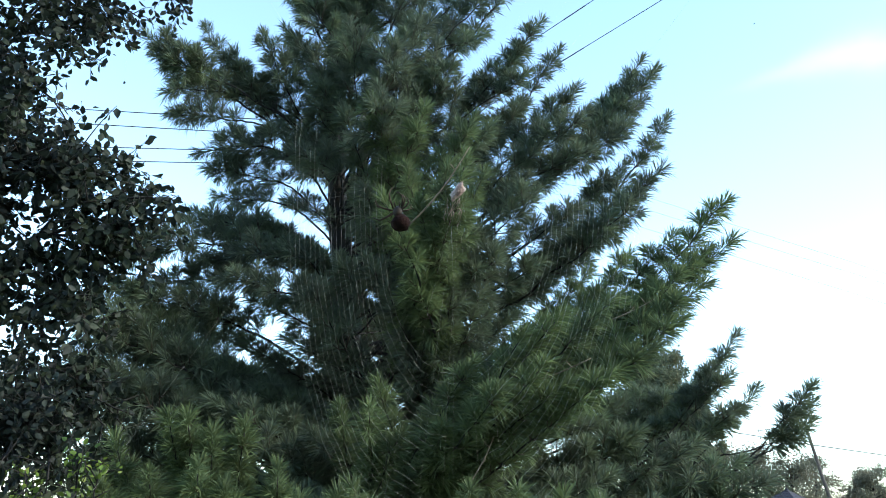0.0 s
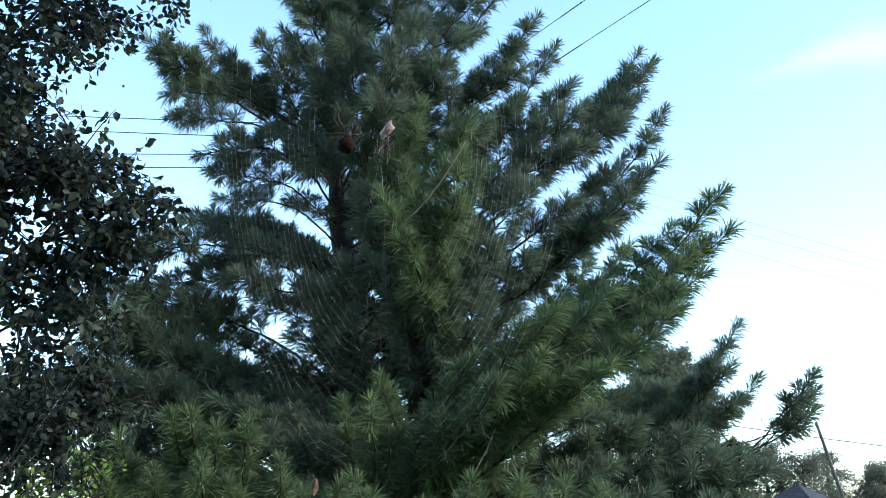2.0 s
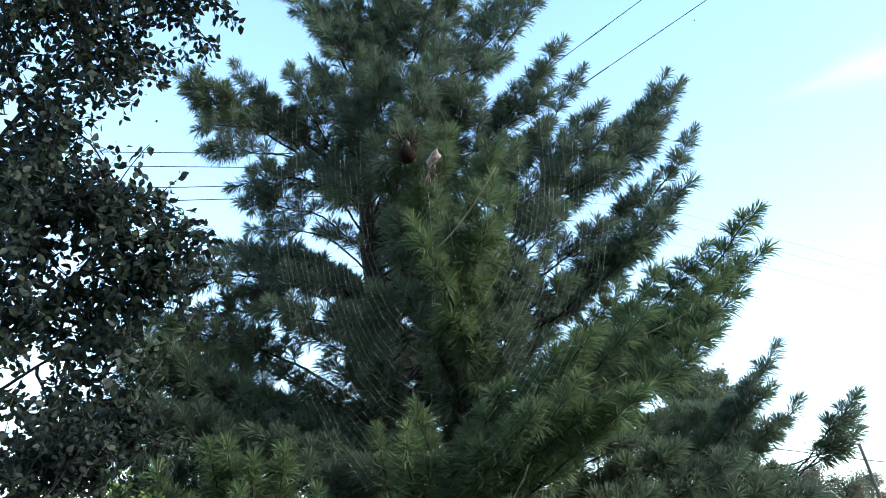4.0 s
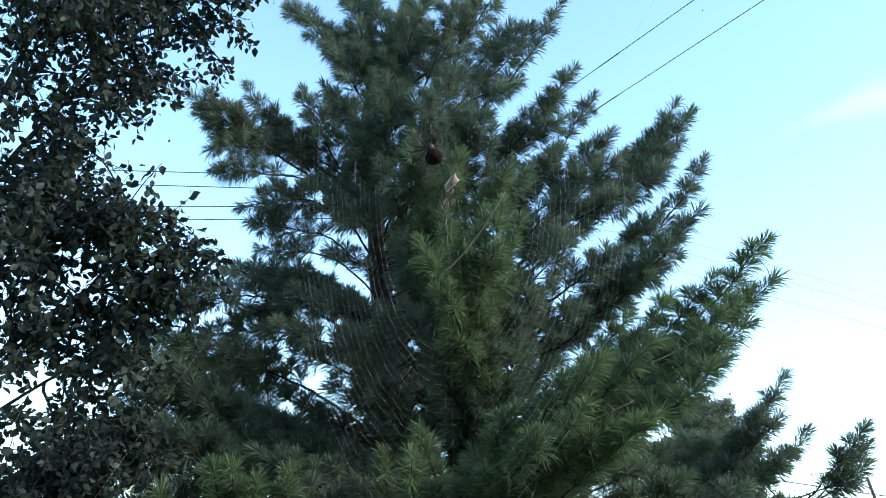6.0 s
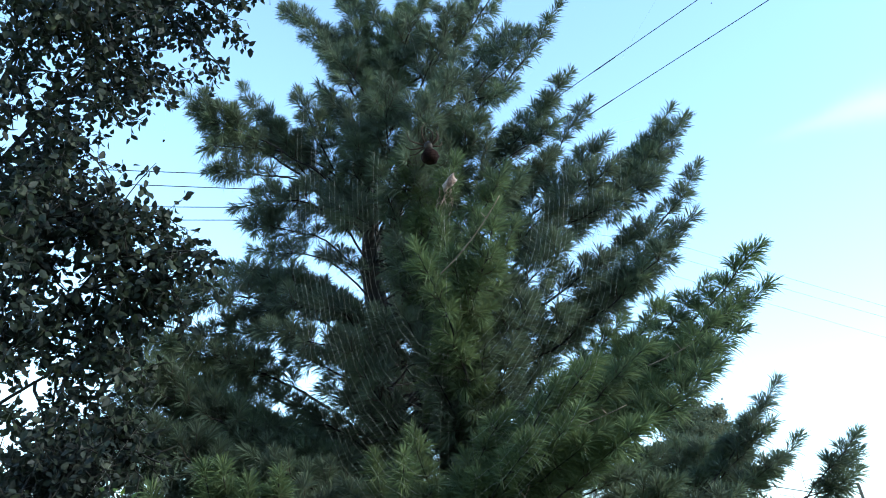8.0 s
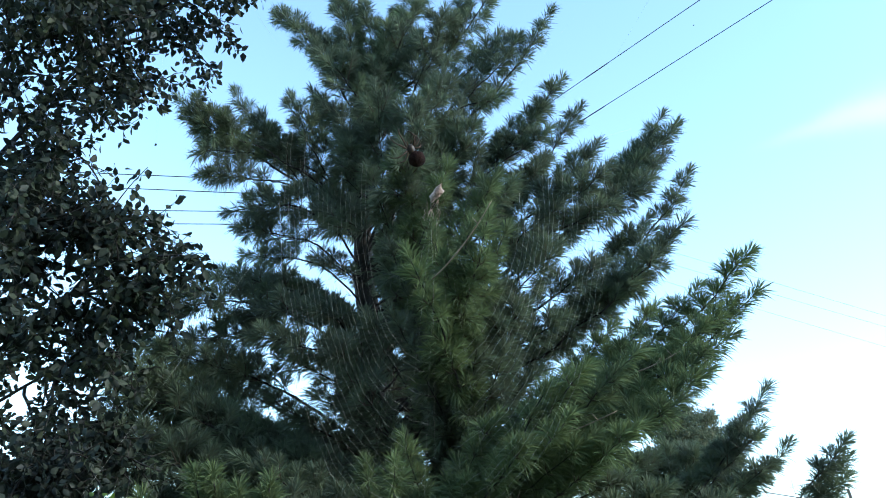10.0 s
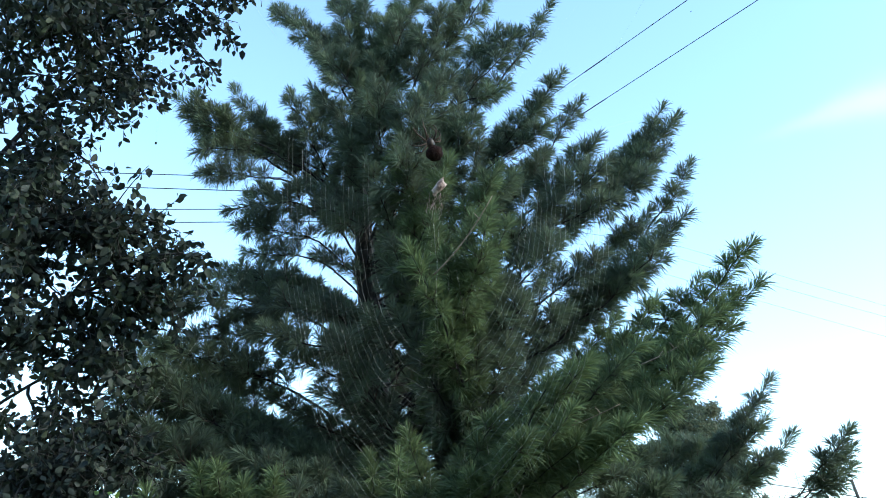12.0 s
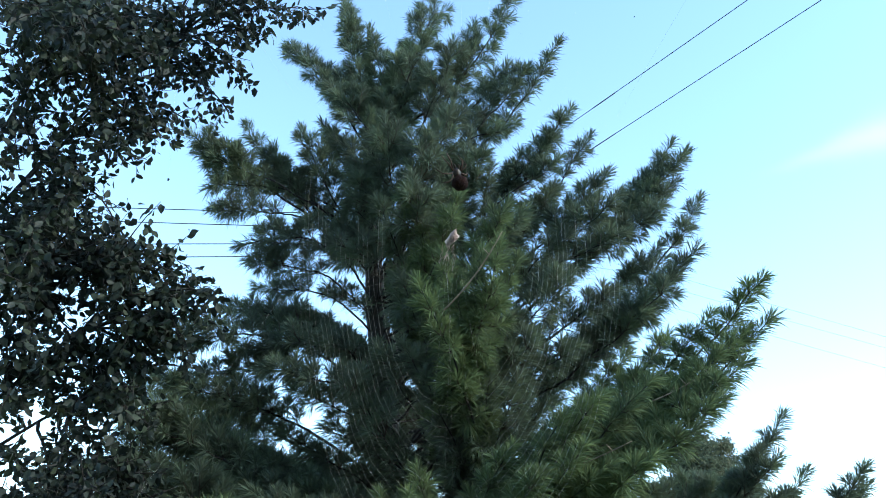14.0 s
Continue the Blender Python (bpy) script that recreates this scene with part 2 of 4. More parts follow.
def pine_limb(tree, rng, z, azimuth, reach, rise, swing, lift, leafy, bush, needles=None):
    """A limb that leaves the trunk at z and ends reach out and rise up; it is bare up to leafy, then whorls of side shoots up to bush long."""
    base = pine_axis(z)
    a = radians(azimuth)
    out, side_way = Vector((math.cos(a), math.sin(a), 0)), Vector((-math.sin(a), math.cos(a), 0))
    tip = base + out * reach + Vector((0, 0, rise))
    bend = base.lerp(tip, 0.5) + side_way * swing + Vector((0, 0, lift))
    length = sum((q - p).length for p, q in zip(*(lambda l: (l, l[1:]))(bezier(base, bend, tip, 8))))
    n = max(10, int(length / 0.05))
    line = bezier(base, bend, tip, n)
    drift = Vector([rng.uniform(-1, 1) for _ in range(3)]) * 0.014
    for i in range(2, n):
        line[i] = line[i] + drift * math.sin(i * 0.7) + Vector([rng.uniform(-1, 1) for _ in range(3)]) * 0.005
    hook = rng.uniform(0.04, 0.1) * min(1.0, reach)
    for i in range(n + 1):
        line[i].z += hook * max(0.0, (i / n - 0.72) / 0.28) ** 2 - hook * 0.35 * math.sin(math.pi * i / n)
    thick = 0.003 + 0.004 * length
    wood, twigs = Tubes(), Tubes()
    wood.add(line, [thick * (1 - i / n) ** 0.8 + 0.0028 for i in range(n + 1)], 6)
    shoots = []

    def shoot(p, way, long, rises, forks):
        mid = p + way * long * 0.5
        end = mid + (way + Vector((0, 0, rises))).normalized() * long * 0.5
        twigs.add([p, mid, end], [0.0042, 0.0034, 0.0024], 4)
        if long < 0.13:
            shoots.append((p.lerp(mid, 0.3), mid, 0))
        shoots.append((mid, end, 1))
        for _ in range(forks):
            r = p.lerp(mid, rng.uniform(0.3, 1.0))
            g = (way * 0.8 + Vector([rng.gauss(0, 0.6) for _ in range(3)]) + Vector((0, 0, 0.35))).normalized()
            e = r + g * long * rng.uniform(0.45, 0.7)
            twigs.add([r, e], [0.003, 0.002], 3)
            shoots.append((r.lerp(e, 0.25), e, 1))

    first = int(leafy * n)
    # needles on the leading shoot
    for i in range(max(first, n - int(0.3 / (length / n))), n):
        shoots.append((line[i], line[i + 1], 1 if i == n - 1 else 0))
    lead = (line[-1] - line[-3]).normalized()
    shoots.append((line[-1], line[-1] + lead * 0.05, 1))
    s, roll = leafy, rng.uniform(0, 6.28)
    while s < 0.985:
        i = min(n - 1, int(s * n))
        p = line[i].lerp(line[i + 1], s * n - i)
        d = (line[i + 1] - line[i]).normalized()
        f = (s - leafy) / max(0.05, 1 - leafy)
        swell = min(1.0, 0.6 + 1.6 * f) * (1.0 - 0.62 * f ** 2.2)
        side = d.orthogonal().normalized()
        up = d.cross(side)
        count = rng.choice((3, 4, 5))
        roll += rng.uniform(0.4, 1.2)
        for k in range(count):
            ang = roll + 2 * math.pi * k / count + rng.uniform(-0.35, 0.35)
            ring = side * math.cos(ang) + up * math.sin(ang)
            open_by = radians(rng.uniform(45, 82))
            go = (d * math.cos(open_by) + ring * math.sin(open_by) + Vector((0, 0, 0.3))).normalized()
            long = max(0.045, bush * 1.1 * swell * rng.uniform(0.55, 1.3))
            shoot(p, go, long, rng.uniform(0.15, 0.9), 0 if long < 0.11 else 1 if long < 0.17 else 2 if long < 0.25 else 3)
        s += rng.uniform(0.8, 1.2) * (0.085 + 0.23 * bush) / length
    # dead twigs on the bare stretch
    for _ in range(int(leafy * length * 9)):
        i = rng.randrange(max(1, int(0.15 * n)), max(2, first + 1))
        d = (line[i] - line[i - 1]).normalized()
        go = (d * 0.5 + Vector([rng.gauss(0, 0.7) for _ in range(3)])).normalized()
        e = line[i] + go * rng.uniform(0.08, 0.28)
        m = line[i].lerp(e, 0.55) + Vector((0, 0, rng.uniform(-0.02, 0.02)))
        twigs.add([line[i], m, e], [0.003, 0.0022, 0.0012], 3)
        for _ in range(2):
            twigs.add([m, m + (go + Vector([rng.gauss(0, 0.7) for _ in range(3)])).normalized() * rng.uniform(0.05, 0.12)], [0.0018, 0.001], 3)
    limb = under("limb", wood.mesh("limb", BARK), tree)
    tagged(under("twig_wood", twigs.mesh("twig_wood", TWIG), limb), kind="stuff")
    nrng = np.random.default_rng(rng.randrange(10 ** 6))
    faces = needle_faces(shoots, nrng, NEEDLES_PER_METRE, 0.118, 0.0066)
    tagged(under("needles", triangles("needles", faces, needles or NEEDLE), limb), kind="stuff")


NEEDLES_PER_METRE = 560


def build_pine():
    rng = random.Random(11)
    tree = empty("pine_tree", None)
    tagged(tree, "tall dense pine tree with long green needles", "tree")
    trunk = Tubes()
    heights = [i * 0.2 for i in range(36)]
    wob = [Vector((rng.uniform(-1, 1), rng.uniform(-1, 1), 0)) * 0.012 for _ in heights]
    trunk.add([pine_axis(h) + w for h, w in zip(heights, wob)], [0.2 * max(0.0, 1 - h / 7.9) ** 1.35 + 0.012 + (0.08 * (1 - h / 0.4) if h < 0.4 else 0) for h in heights], 14, 0.05, rng)
    under("trunk", trunk.mesh("trunk", BARK), tree)

    def grow(rows, needles=None):
        for row in rows:
            pine_limb(tree, rng, *row, needles=needles)

    # leader and crown
    grow([
        (5.63, -161, 0.30, 1.64, 0.33, 0.01, 0.17, 0.14),
        (5.08, -88, 0.30, 1.64, 0.30, -0.12, 0.24, 0.20),
        (5.59, 43, 0.43, 1.36, -0.16, -0.17, 0.32, 0.10),
        (4.98, -18, 0.68, 2.23, -0.32, -0.35, 0.25, 0.25),
        (5.80, -16, 1.40, 1.11, 0.06, -0.50, 0.36, 0.16),
        (5.32, -21, 1.33, 0.72, 0.01, -0.05, 0.51, 0.13),
        (5.67, -17, 1.03, 1.01, 0.10, -0.97, 0.84, 0.09),
        (5.11, -21, 1.82, 1.10, 0.23, -0.50, 0.36, 0.09),
        (4.86, -25, 1.37, 0.58, -0.13, 0.42, 0.85, 0.07),
        (4.91, -24, 1.21, 0.81, -0.25, -0.29, 0.81, 0.09),
        (5.05, -21, 1.42, 1.00, -0.21, -0.47, 0.78, 0.08),
        (5.09, -23, 1.54, 0.88, -0.24, -0.51, 0.89, 0.06),
    ])
    # crown, the near side
    grow([
        (5.54, -166, 0.79, 1.07, 0.32, 0.27, 0.18, 0.12),
        (5.14, -129, 0.50, 0.90, 0.51, 0.00, 0.38, 0.19),
        (5.83, -155, 0.47, 0.60, 0.21, 0.01, 0.54, 0.07),
        (4.42, -78, 0.79, 0.97, 0.23, -0.28, 0.60, 0.22),
        (4.28, -50, 1.14, 1.25, -0.03, -0.43, 0.59, 0.24),
        (4.08, -43, 1.26, 0.88, -0.06, -0.11, 0.65, 0.16),
        (4.15, -65, 1.17, 0.91, 0.05, -0.38, 0.76, 0.20),
        (4.53, -130, 0.51, 1.02, 0.52, -0.02, 0.35, 0.13),
        (4.48, -98, 0.58, 0.64, 0.24, -0.16, 0.72, 0.11),
        (5.31, -32, 0.93, 1.03, 0.07, -0.41, 0.66, 0.18),
        (5.68, -50, 0.35, 0.52, 0.08, -0.07, 0.71, 0.13),
        (3.63, -73, 1.22, 0.96, 0.53, -0.52, 0.79, 0.19),
    ])
    # upper boughs over the fruit tree
    grow([
        (4.58, -159, 1.59, 0.87, -0.01, 0.04, 0.54, 0.17),
        (4.58, -156, 1.38, 0.38, 0.02, 0.62, 0.74, 0.09),
        (4.68, -160, 1.14, 0.91, 0.06, -0.22, 0.63, 0.07),
        (4.51, -155, 0.92, 0.84, 0.01, -0.25, 0.67, 0.10),
        (4.58, -140, 0.74, 0.93, 0.01, -0.16, 0.49, 0.20),
        (4.85, -144, 0.48, 0.84, 0.15, -0.05, 0.41, 0.11),
        (4.37, -159, 1.35, 0.37, 0.24, 0.54, 0.66, 0.08),
        (4.07, -155, 1.15, 0.38, 0.45, 0.54, 0.32, 0.16),
        (3.94, -159, 1.07, 0.35, 0.28, 0.42, 0.50, 0.10),
        (3.77, -157, 0.98, 0.29, 0.19, 0.47, 0.64, 0.06),
        (3.70, -155, 0.47, 0.45, 0.34, 0.21, 0.45, 0.11),
        (4.08, -134, 0.54, 0.60, 0.50, 0.13, 0.46, 0.09),
    ])
    # upper boughs over the fruit tree
    grow([
        (4.34, -97, 0.66, 0.60, 0.37, -0.05, 0.70, 0.15),
        (4.73, -168, 0.98, 0.51, 0.21, 0.21, 0.55, 0.15),
        (4.53, -171, 0.66, 0.59, 0.15, 0.15, 0.39, 0.12),
        (3.81, -108, 0.80, 0.48, 0.65, 0.20, 0.75, 0.13),
        (4.31, -108, 0.50, 0.47, 0.44, 0.04, 0.77, 0.14),
        (4.61, -157, 1.50, 0.65, 0.20, 0.23, 0.77, 0.14),
    ])
    # middle boughs over the fruit tree
    grow([
        (3.30, -154, 1.32, 0.53, 0.40, 0.45, 0.31, 0.12),
        (3.15, -154, 1.76, 0.35, 0.41, 0.66, 0.34, 0.15),
        (2.95, -158, 1.55, 0.36, 0.37, 0.55, 0.44, 0.12),
        (3.30, -160, 1.11, 0.56, 0.35, 0.44, 0.27, 0.08),
        (3.24, -152, 0.81, 0.56, 0.40, 0.23, 0.42, 0.12),
        (3.00, -127, 0.60, 0.65, 0.46, 0.02, 0.56, 0.14),
        (2.61, -122, 1.37, 0.56, 0.81, 0.40, 0.48, 0.14),
        (2.45, -121, 1.12, 0.63, 0.71, 0.18, 0.59, 0.14),
        (2.22, -99, 1.16, 0.81, 0.52, -0.15, 0.72, 0.19),
        (2.54, -88, 1.06, 0.74, 0.59, -0.23, 0.81, 0.14),
        (2.94, -143, 1.14, 0.56, 0.95, 0.49, 0.33, 0.15),
        (2.24, -109, 0.93, 0.61, 0.73, -0.05, 0.82, 0.15),
    ])
    # low boughs over the fruit tree
    grow([
        (1.89, -136, 1.25, 0.74, 0.70, 0.20, 0.27, 0.11),
        (2.03, -144, 1.82, 0.84, 0.33, 0.12, 0.65, 0.14),
        (1.91, -149, 2.10, 0.99, 0.79, 0.19, 0.32, 0.15),
        (2.28, -153, 1.95, 0.76, 0.31, 0.26, 0.55, 0.14),
        (2.54, -154, 1.79, 0.67, 0.38, 0.33, 0.46, 0.14),
        (1.71, -149, 1.73, 0.69, 0.92, 0.47, 0.33, 0.19),
        (1.59, -122, 1.49, 0.69, 0.70, 0.22, 0.61, 0.17),
        (1.51, -155, 2.10, 0.86, 1.20, 0.57, 0.28, 0.19),
        (1.30, -110, 1.44, 0.72, 0.78, 0.10, 0.75, 0.18),
        (1.84, -130, 1.02, 0.67, 0.51, -0.02, 0.43, 0.09),
        (2.07, -154, 1.99, 0.74, 0.73, 0.37, 0.32, 0.10),
        (1.78, -143, 1.61, 0.84, 0.25, -0.05, 0.74, 0.15),
    ])
    grow([
        (1.32, -137, 1.55, 0.76, 0.28, 0.08, 0.68, 0.19),
        (1.21, -143, 1.96, 0.78, 0.48, 0.25, 0.55, 0.19),
        (1.97, -132, 0.78, 0.54, 0.41, 0.08, 0.35, 0.09),
        (1.73, -125, 1.07, 0.63, 0.78, 0.17, 0.24, 0.13),
        (1.97, -124, 0.58, 0.50, 0.40, 0.07, 0.27, 0.06),
    ])
    # shoots in front, painted lit
    grow([
        (0.80, -116, 2.50, 1.15, -0.47, -0.58, 0.53, 0.05),
        (0.81, -109, 2.47, 1.21, -0.36, -0.48, 0.51, 0.06),
        (0.80, -107, 2.44, 1.24, -0.57, -0.63, 0.50, 0.05),
        (0.80, -104, 2.40, 1.18, -0.67, -0.50, 0.51, 0.05),
        (0.80, -101, 2.29, 1.20, -0.62, -0.61, 0.49, 0.06),
        (0.80, -102, 2.69, 0.99, -0.64, -0.50, 0.52, 0.05),
        (0.80, -95, 2.45, 0.98, -0.37, -0.61, 0.53, 0.05),
        (0.80, -108, 2.66, 0.96, -0.94, -0.51, 0.53, 0.06),
        (0.80, -88, 2.54, 0.87, -0.49, -0.53, 0.54, 0.05),
        (0.80, -100, 2.57, 0.91, -0.19, -0.63, 0.54, 0.07),
        (0.80, -92, 2.53, 0.84, -0.28, -0.55, 0.54, 0.07),
        (0.80, -114, 2.66, 0.91, -0.73, -0.45, 0.54, 0.07),
    ], NEEDLE_LIT)
    # shoots before the trunk, painted lit
    grow([
        (1.06, -84, 2.24, 1.04, 0.11, -0.20, 0.51, 0.08),
        (1.29, -81, 1.68, 1.03, 0.62, -0.68, 0.51, 0.08),
        (0.99, -80, 2.16, 0.99, -0.37, -0.18, 0.53, 0.06),
        (1.02, -74, 2.21, 1.01, 0.19, -0.24, 0.53, 0.07),
        (0.80, -73, 2.54, 0.86, 0.51, -0.43, 0.52, 0.07),
        (0.80, -65, 2.79, 0.85, 0.64, -0.57, 0.53, 0.05),
        (0.80, -62, 2.86, 0.83, 1.01, -0.63, 0.54, 0.05),
        (0.80, -68, 2.62, 0.85, 0.52, -0.71, 0.54, 0.05),
        (0.80, -86, 2.44, 0.87, 0.52, -0.55, 0.53, 0.07),
        (1.24, -89, 1.67, 0.96, 0.24, -0.70, 0.54, 0.06),
        (0.80, -78, 2.39, 0.77, 0.17, -0.21, 0.54, 0.07),
    ], NEEDLE_LIT)
    # shaded boughs before the trunk
    grow([
        (1.18, -96, 1.45, 0.90, 0.66, -0.15, 0.43, 0.16),
        (0.97, -66, 1.57, 0.90, -0.17, -0.12, 0.44, 0.17),
        (1.12, -80, 1.45, 0.79, 0.44, -0.06, 0.47, 0.15),
        (1.17, -67, 1.38, 1.00, 0.73, -0.68, 0.50, 0.12),
        (0.85, -57, 1.96, 0.98, -0.20, -0.08, 0.46, 0.16),
        (0.89, -98, 1.94, 0.84, 0.39, 0.13, 0.47, 0.15),
        (0.80, -91, 2.02, 0.80, 0.62, 0.05, 0.51, 0.15),
    ])
    # upper boughs on the open side
    grow([
        (4.21, -25, 1.82, 1.19, -0.02, -0.20, 0.60, 0.10),
        (4.10, -25, 1.36, 1.00, 0.02, -0.48, 0.78, 0.10),
        (4.18, -24, 1.65, 1.05, -0.06, -0.44, 0.80, 0.08),
        (4.19, -27, 1.70, 0.79, -0.07, 0.11, 0.90, 0.07),
        (4.16, -12, 1.88, 1.19, 0.10, -0.59, 0.80, 0.05),
        (3.88, -18, 1.55, 0.99, -0.06, -0.25, 0.74, 0.10),
        (3.71, -20, 1.99, 1.14, -0.03, -0.22, 0.70, 0.13),
        (3.59, -22, 2.07, 1.02, -0.07, -0.05, 0.74, 0.15),
        (3.79, -11, 2.52, 1.44, 0.14, -0.96, 0.84, 0.06),
        (3.71, -10, 2.26, 1.29, -0.15, -0.83, 0.85, 0.07),
        (3.76, -11, 2.62, 1.34, -0.27, -0.47, 0.81, 0.06),
        (3.68, -10, 2.38, 1.39, -0.15, -0.89, 0.84, 0.05),
    ])
    # upper boughs on the open side
    grow([
        (3.60, -12, 2.48, 1.23, -0.28, -0.34, 0.82, 0.06),
        (3.47, -15, 2.35, 1.11, -0.19, -0.03, 0.72, 0.13),
        (2.97, -15, 2.60, 1.65, -0.02, -0.97, 0.47, 0.10),
        (2.72, -23, 2.51, 1.30, -0.08, -0.36, 0.54, 0.13),
        (2.68, -20, 2.28, 1.22, -0.12, -0.20, 0.69, 0.15),
        (2.83, -30, 1.95, 0.93, -0.12, 0.06, 0.69, 0.15),
        (3.00, -11, 2.07, 1.17, -0.19, -0.52, 0.83, 0.07),
        (2.70, -21, 1.91, 0.86, -0.18, 0.11, 0.81, 0.08),
        (2.74, -21, 2.15, 0.93, -0.10, 0.09, 0.88, 0.08),
        (3.22, -10, 2.27, 1.13, -0.20, -0.40, 0.86, 0.08),
        (3.50, -22, 2.08, 0.81, -0.12, 0.27, 0.60, 0.12),
        (3.38, -27, 1.71, 0.98, -0.19, -0.09, 0.66, 0.12),
    ])
    # middle boughs on the open side
    grow([
        (2.69, -38, 1.74, 1.11, -0.47, -0.11, 0.56, 0.19),
        (2.55, -35, 1.69, 0.78, -0.35, 0.19, 0.61, 0.14),
        (2.39, -47, 1.60, 0.95, -0.37, -0.09, 0.66, 0.22),
        (3.73, -19, 1.51, 1.00, -0.14, -0.18, 0.67, 0.14),
        (2.54, -49, 1.42, 0.96, -0.25, -0.15, 0.65, 0.18),
        (3.52, -45, 1.61, 0.79, -0.12, 0.06, 0.77, 0.14),
        (2.25, -10, 1.67, 0.89, -0.26, 0.07, 0.60, 0.06),
        (2.35, -8, 1.40, 0.98, -0.15, -0.13, 0.60, 0.09),
        (2.20, -30, 1.32, 0.76, -0.10, 0.02, 0.70, 0.14),
        (3.19, -32, 1.64, 0.83, -0.00, -0.03, 0.81, 0.10),
    ])
    # boughs in the middle of the crown, painted lit
    grow([
        (2.29, -79, 1.78, 1.23, 0.96, -0.56, 0.45, 0.14),
        (2.40, -70, 1.65, 1.11, 0.86, -0.64, 0.49, 0.12),
        (2.55, -64, 1.95, 1.21, 0.07, -0.48, 0.45, 0.14),
        (2.46, -66, 1.80, 1.26, 0.15, -0.53, 0.43, 0.14),
        (3.23, -54, 1.67, 1.04, -0.16, -0.31, 0.44, 0.14),
        (3.47, -62, 1.42, 0.93, -0.07, -0.25, 0.45, 0.14),
        (3.59, -75, 1.19, 0.94, 0.63, -0.36, 0.45, 0.16),
        (2.79, -57, 1.83, 0.93, -0.02, -0.18, 0.50, 0.10),
        (2.95, -70, 1.54, 0.86, 0.73, -0.45, 0.54, 0.13),
    ], NEEDLE_LIT)
    # shaded boughs in the middle of the crown
    grow([
        (3.57, -85, 0.96, 0.92, 0.47, -0.23, 0.39, 0.16),
        (4.07, -69, 0.93, 0.91, 0.52, -0.38, 0.44, 0.18),
        (4.15, -46, 1.20, 0.97, 0.26, -0.47, 0.46, 0.18),
        (3.09, -78, 1.06, 0.76, 0.49, -0.18, 0.46, 0.16),
        (2.15, -51, 1.48, 0.89, 0.11, -0.38, 0.50, 0.19),
        (2.47, -80, 1.16, 0.84, 0.65, -0.24, 0.46, 0.17),
        (2.13, -75, 1.29, 0.90, 0.76, -0.36, 0.47, 0.14),
        (2.09, -59, 1.46, 1.00, 0.29, -0.41, 0.46, 0.17),
        (3.83, -59, 1.12, 0.93, 0.28, -0.44, 0.46, 0.17),
        (3.84, -39, 1.23, 1.02, 0.31, -0.79, 0.50, 0.15),
    ])
    # great bough reaching out, painted lit
    grow([
        (2.12, -36, 3.01, 1.36, 0.17, -0.37, 0.32, 0.07),
        (1.89, -36, 3.01, 1.31, -0.52, -0.43, 0.32, 0.08),
        (1.79, -35, 2.63, 1.54, -0.76, -0.55, 0.43, 0.08),
        (1.85, -32, 2.27, 1.42, -0.68, -0.66, 0.45, 0.06),
        (1.48, -43, 2.92, 1.39, -0.99, -0.28, 0.45, 0.10),
        (1.33, -47, 2.85, 1.29, -1.04, -0.21, 0.47, 0.10),
        (1.40, -54, 2.67, 1.36, -0.75, -0.43, 0.47, 0.12),
        (1.37, -61, 2.59, 1.26, -0.47, -0.33, 0.47, 0.11),
        (1.21, -51, 2.80, 1.26, -1.20, -0.15, 0.47, 0.09),
        (1.31, -65, 2.48, 1.17, -0.23, -0.27, 0.49, 0.10),
        (1.32, -69, 2.19, 1.05, -0.42, -0.25, 0.51, 0.09),
    ], NEEDLE_LIT)
    # great bough reaching out, painted lit
    grow([
        (1.12, -61, 2.59, 1.15, -0.81, -0.15, 0.50, 0.11),
        (1.18, -64, 2.60, 1.14, -0.39, -0.13, 0.50, 0.09),
        (1.74, -38, 2.88, 1.43, -0.95, -0.43, 0.47, 0.09),
        (1.66, -42, 2.77, 1.33, -0.45, -0.49, 0.50, 0.11),
        (1.65, -44, 2.55, 1.18, -0.78, -0.15, 0.47, 0.10),
        (2.22, -28, 1.92, 1.04, -0.44, -0.49, 0.52, 0.05),
        (1.08, -69, 2.51, 1.10, -0.45, -0.09, 0.50, 0.10),
        (1.10, -57, 2.71, 1.18, -0.83, -0.24, 0.52, 0.10),
        (2.15, -29, 2.06, 0.99, -0.47, -0.31, 0.54, 0.05),
    ], NEEDLE_LIT)
    # low boughs on the open side
    grow([
        (1.46, -10, 2.86, 1.43, -0.18, -1.16, 0.90, 0.05),
        (1.39, -8, 2.71, 1.34, -0.13, -0.94, 0.90, 0.05),
        (1.35, -7, 2.61, 1.28, -0.08, -0.80, 0.90, 0.05),
        (1.32, -12, 2.76, 1.27, 0.11, -0.50, 0.88, 0.08),
        (1.12, -14, 2.91, 1.35, 0.15, -0.78, 0.90, 0.05),
        (1.16, -16, 2.76, 1.17, -0.07, -0.14, 0.87, 0.09),
        (0.95, -14, 3.27, 1.54, 0.35, -0.87, 0.95, 0.05),
        (0.90, -13, 3.14, 1.24, 0.01, 0.60, 0.95, 0.05),
        (0.90, -12, 3.27, 1.47, -0.14, -0.58, 0.95, 0.05),
        (0.87, -13, 3.22, 1.36, -0.09, -0.05, 0.95, 0.05),
        (1.51, -0, 2.65, 1.01, -0.20, 0.26, 0.57, 0.15),
        (1.63, -0, 2.35, 0.90, -0.21, 0.27, 0.65, 0.18),
    ])
    grow([
        (1.35, -7, 2.63, 0.96, -0.22, 0.32, 0.73, 0.14),
    ])
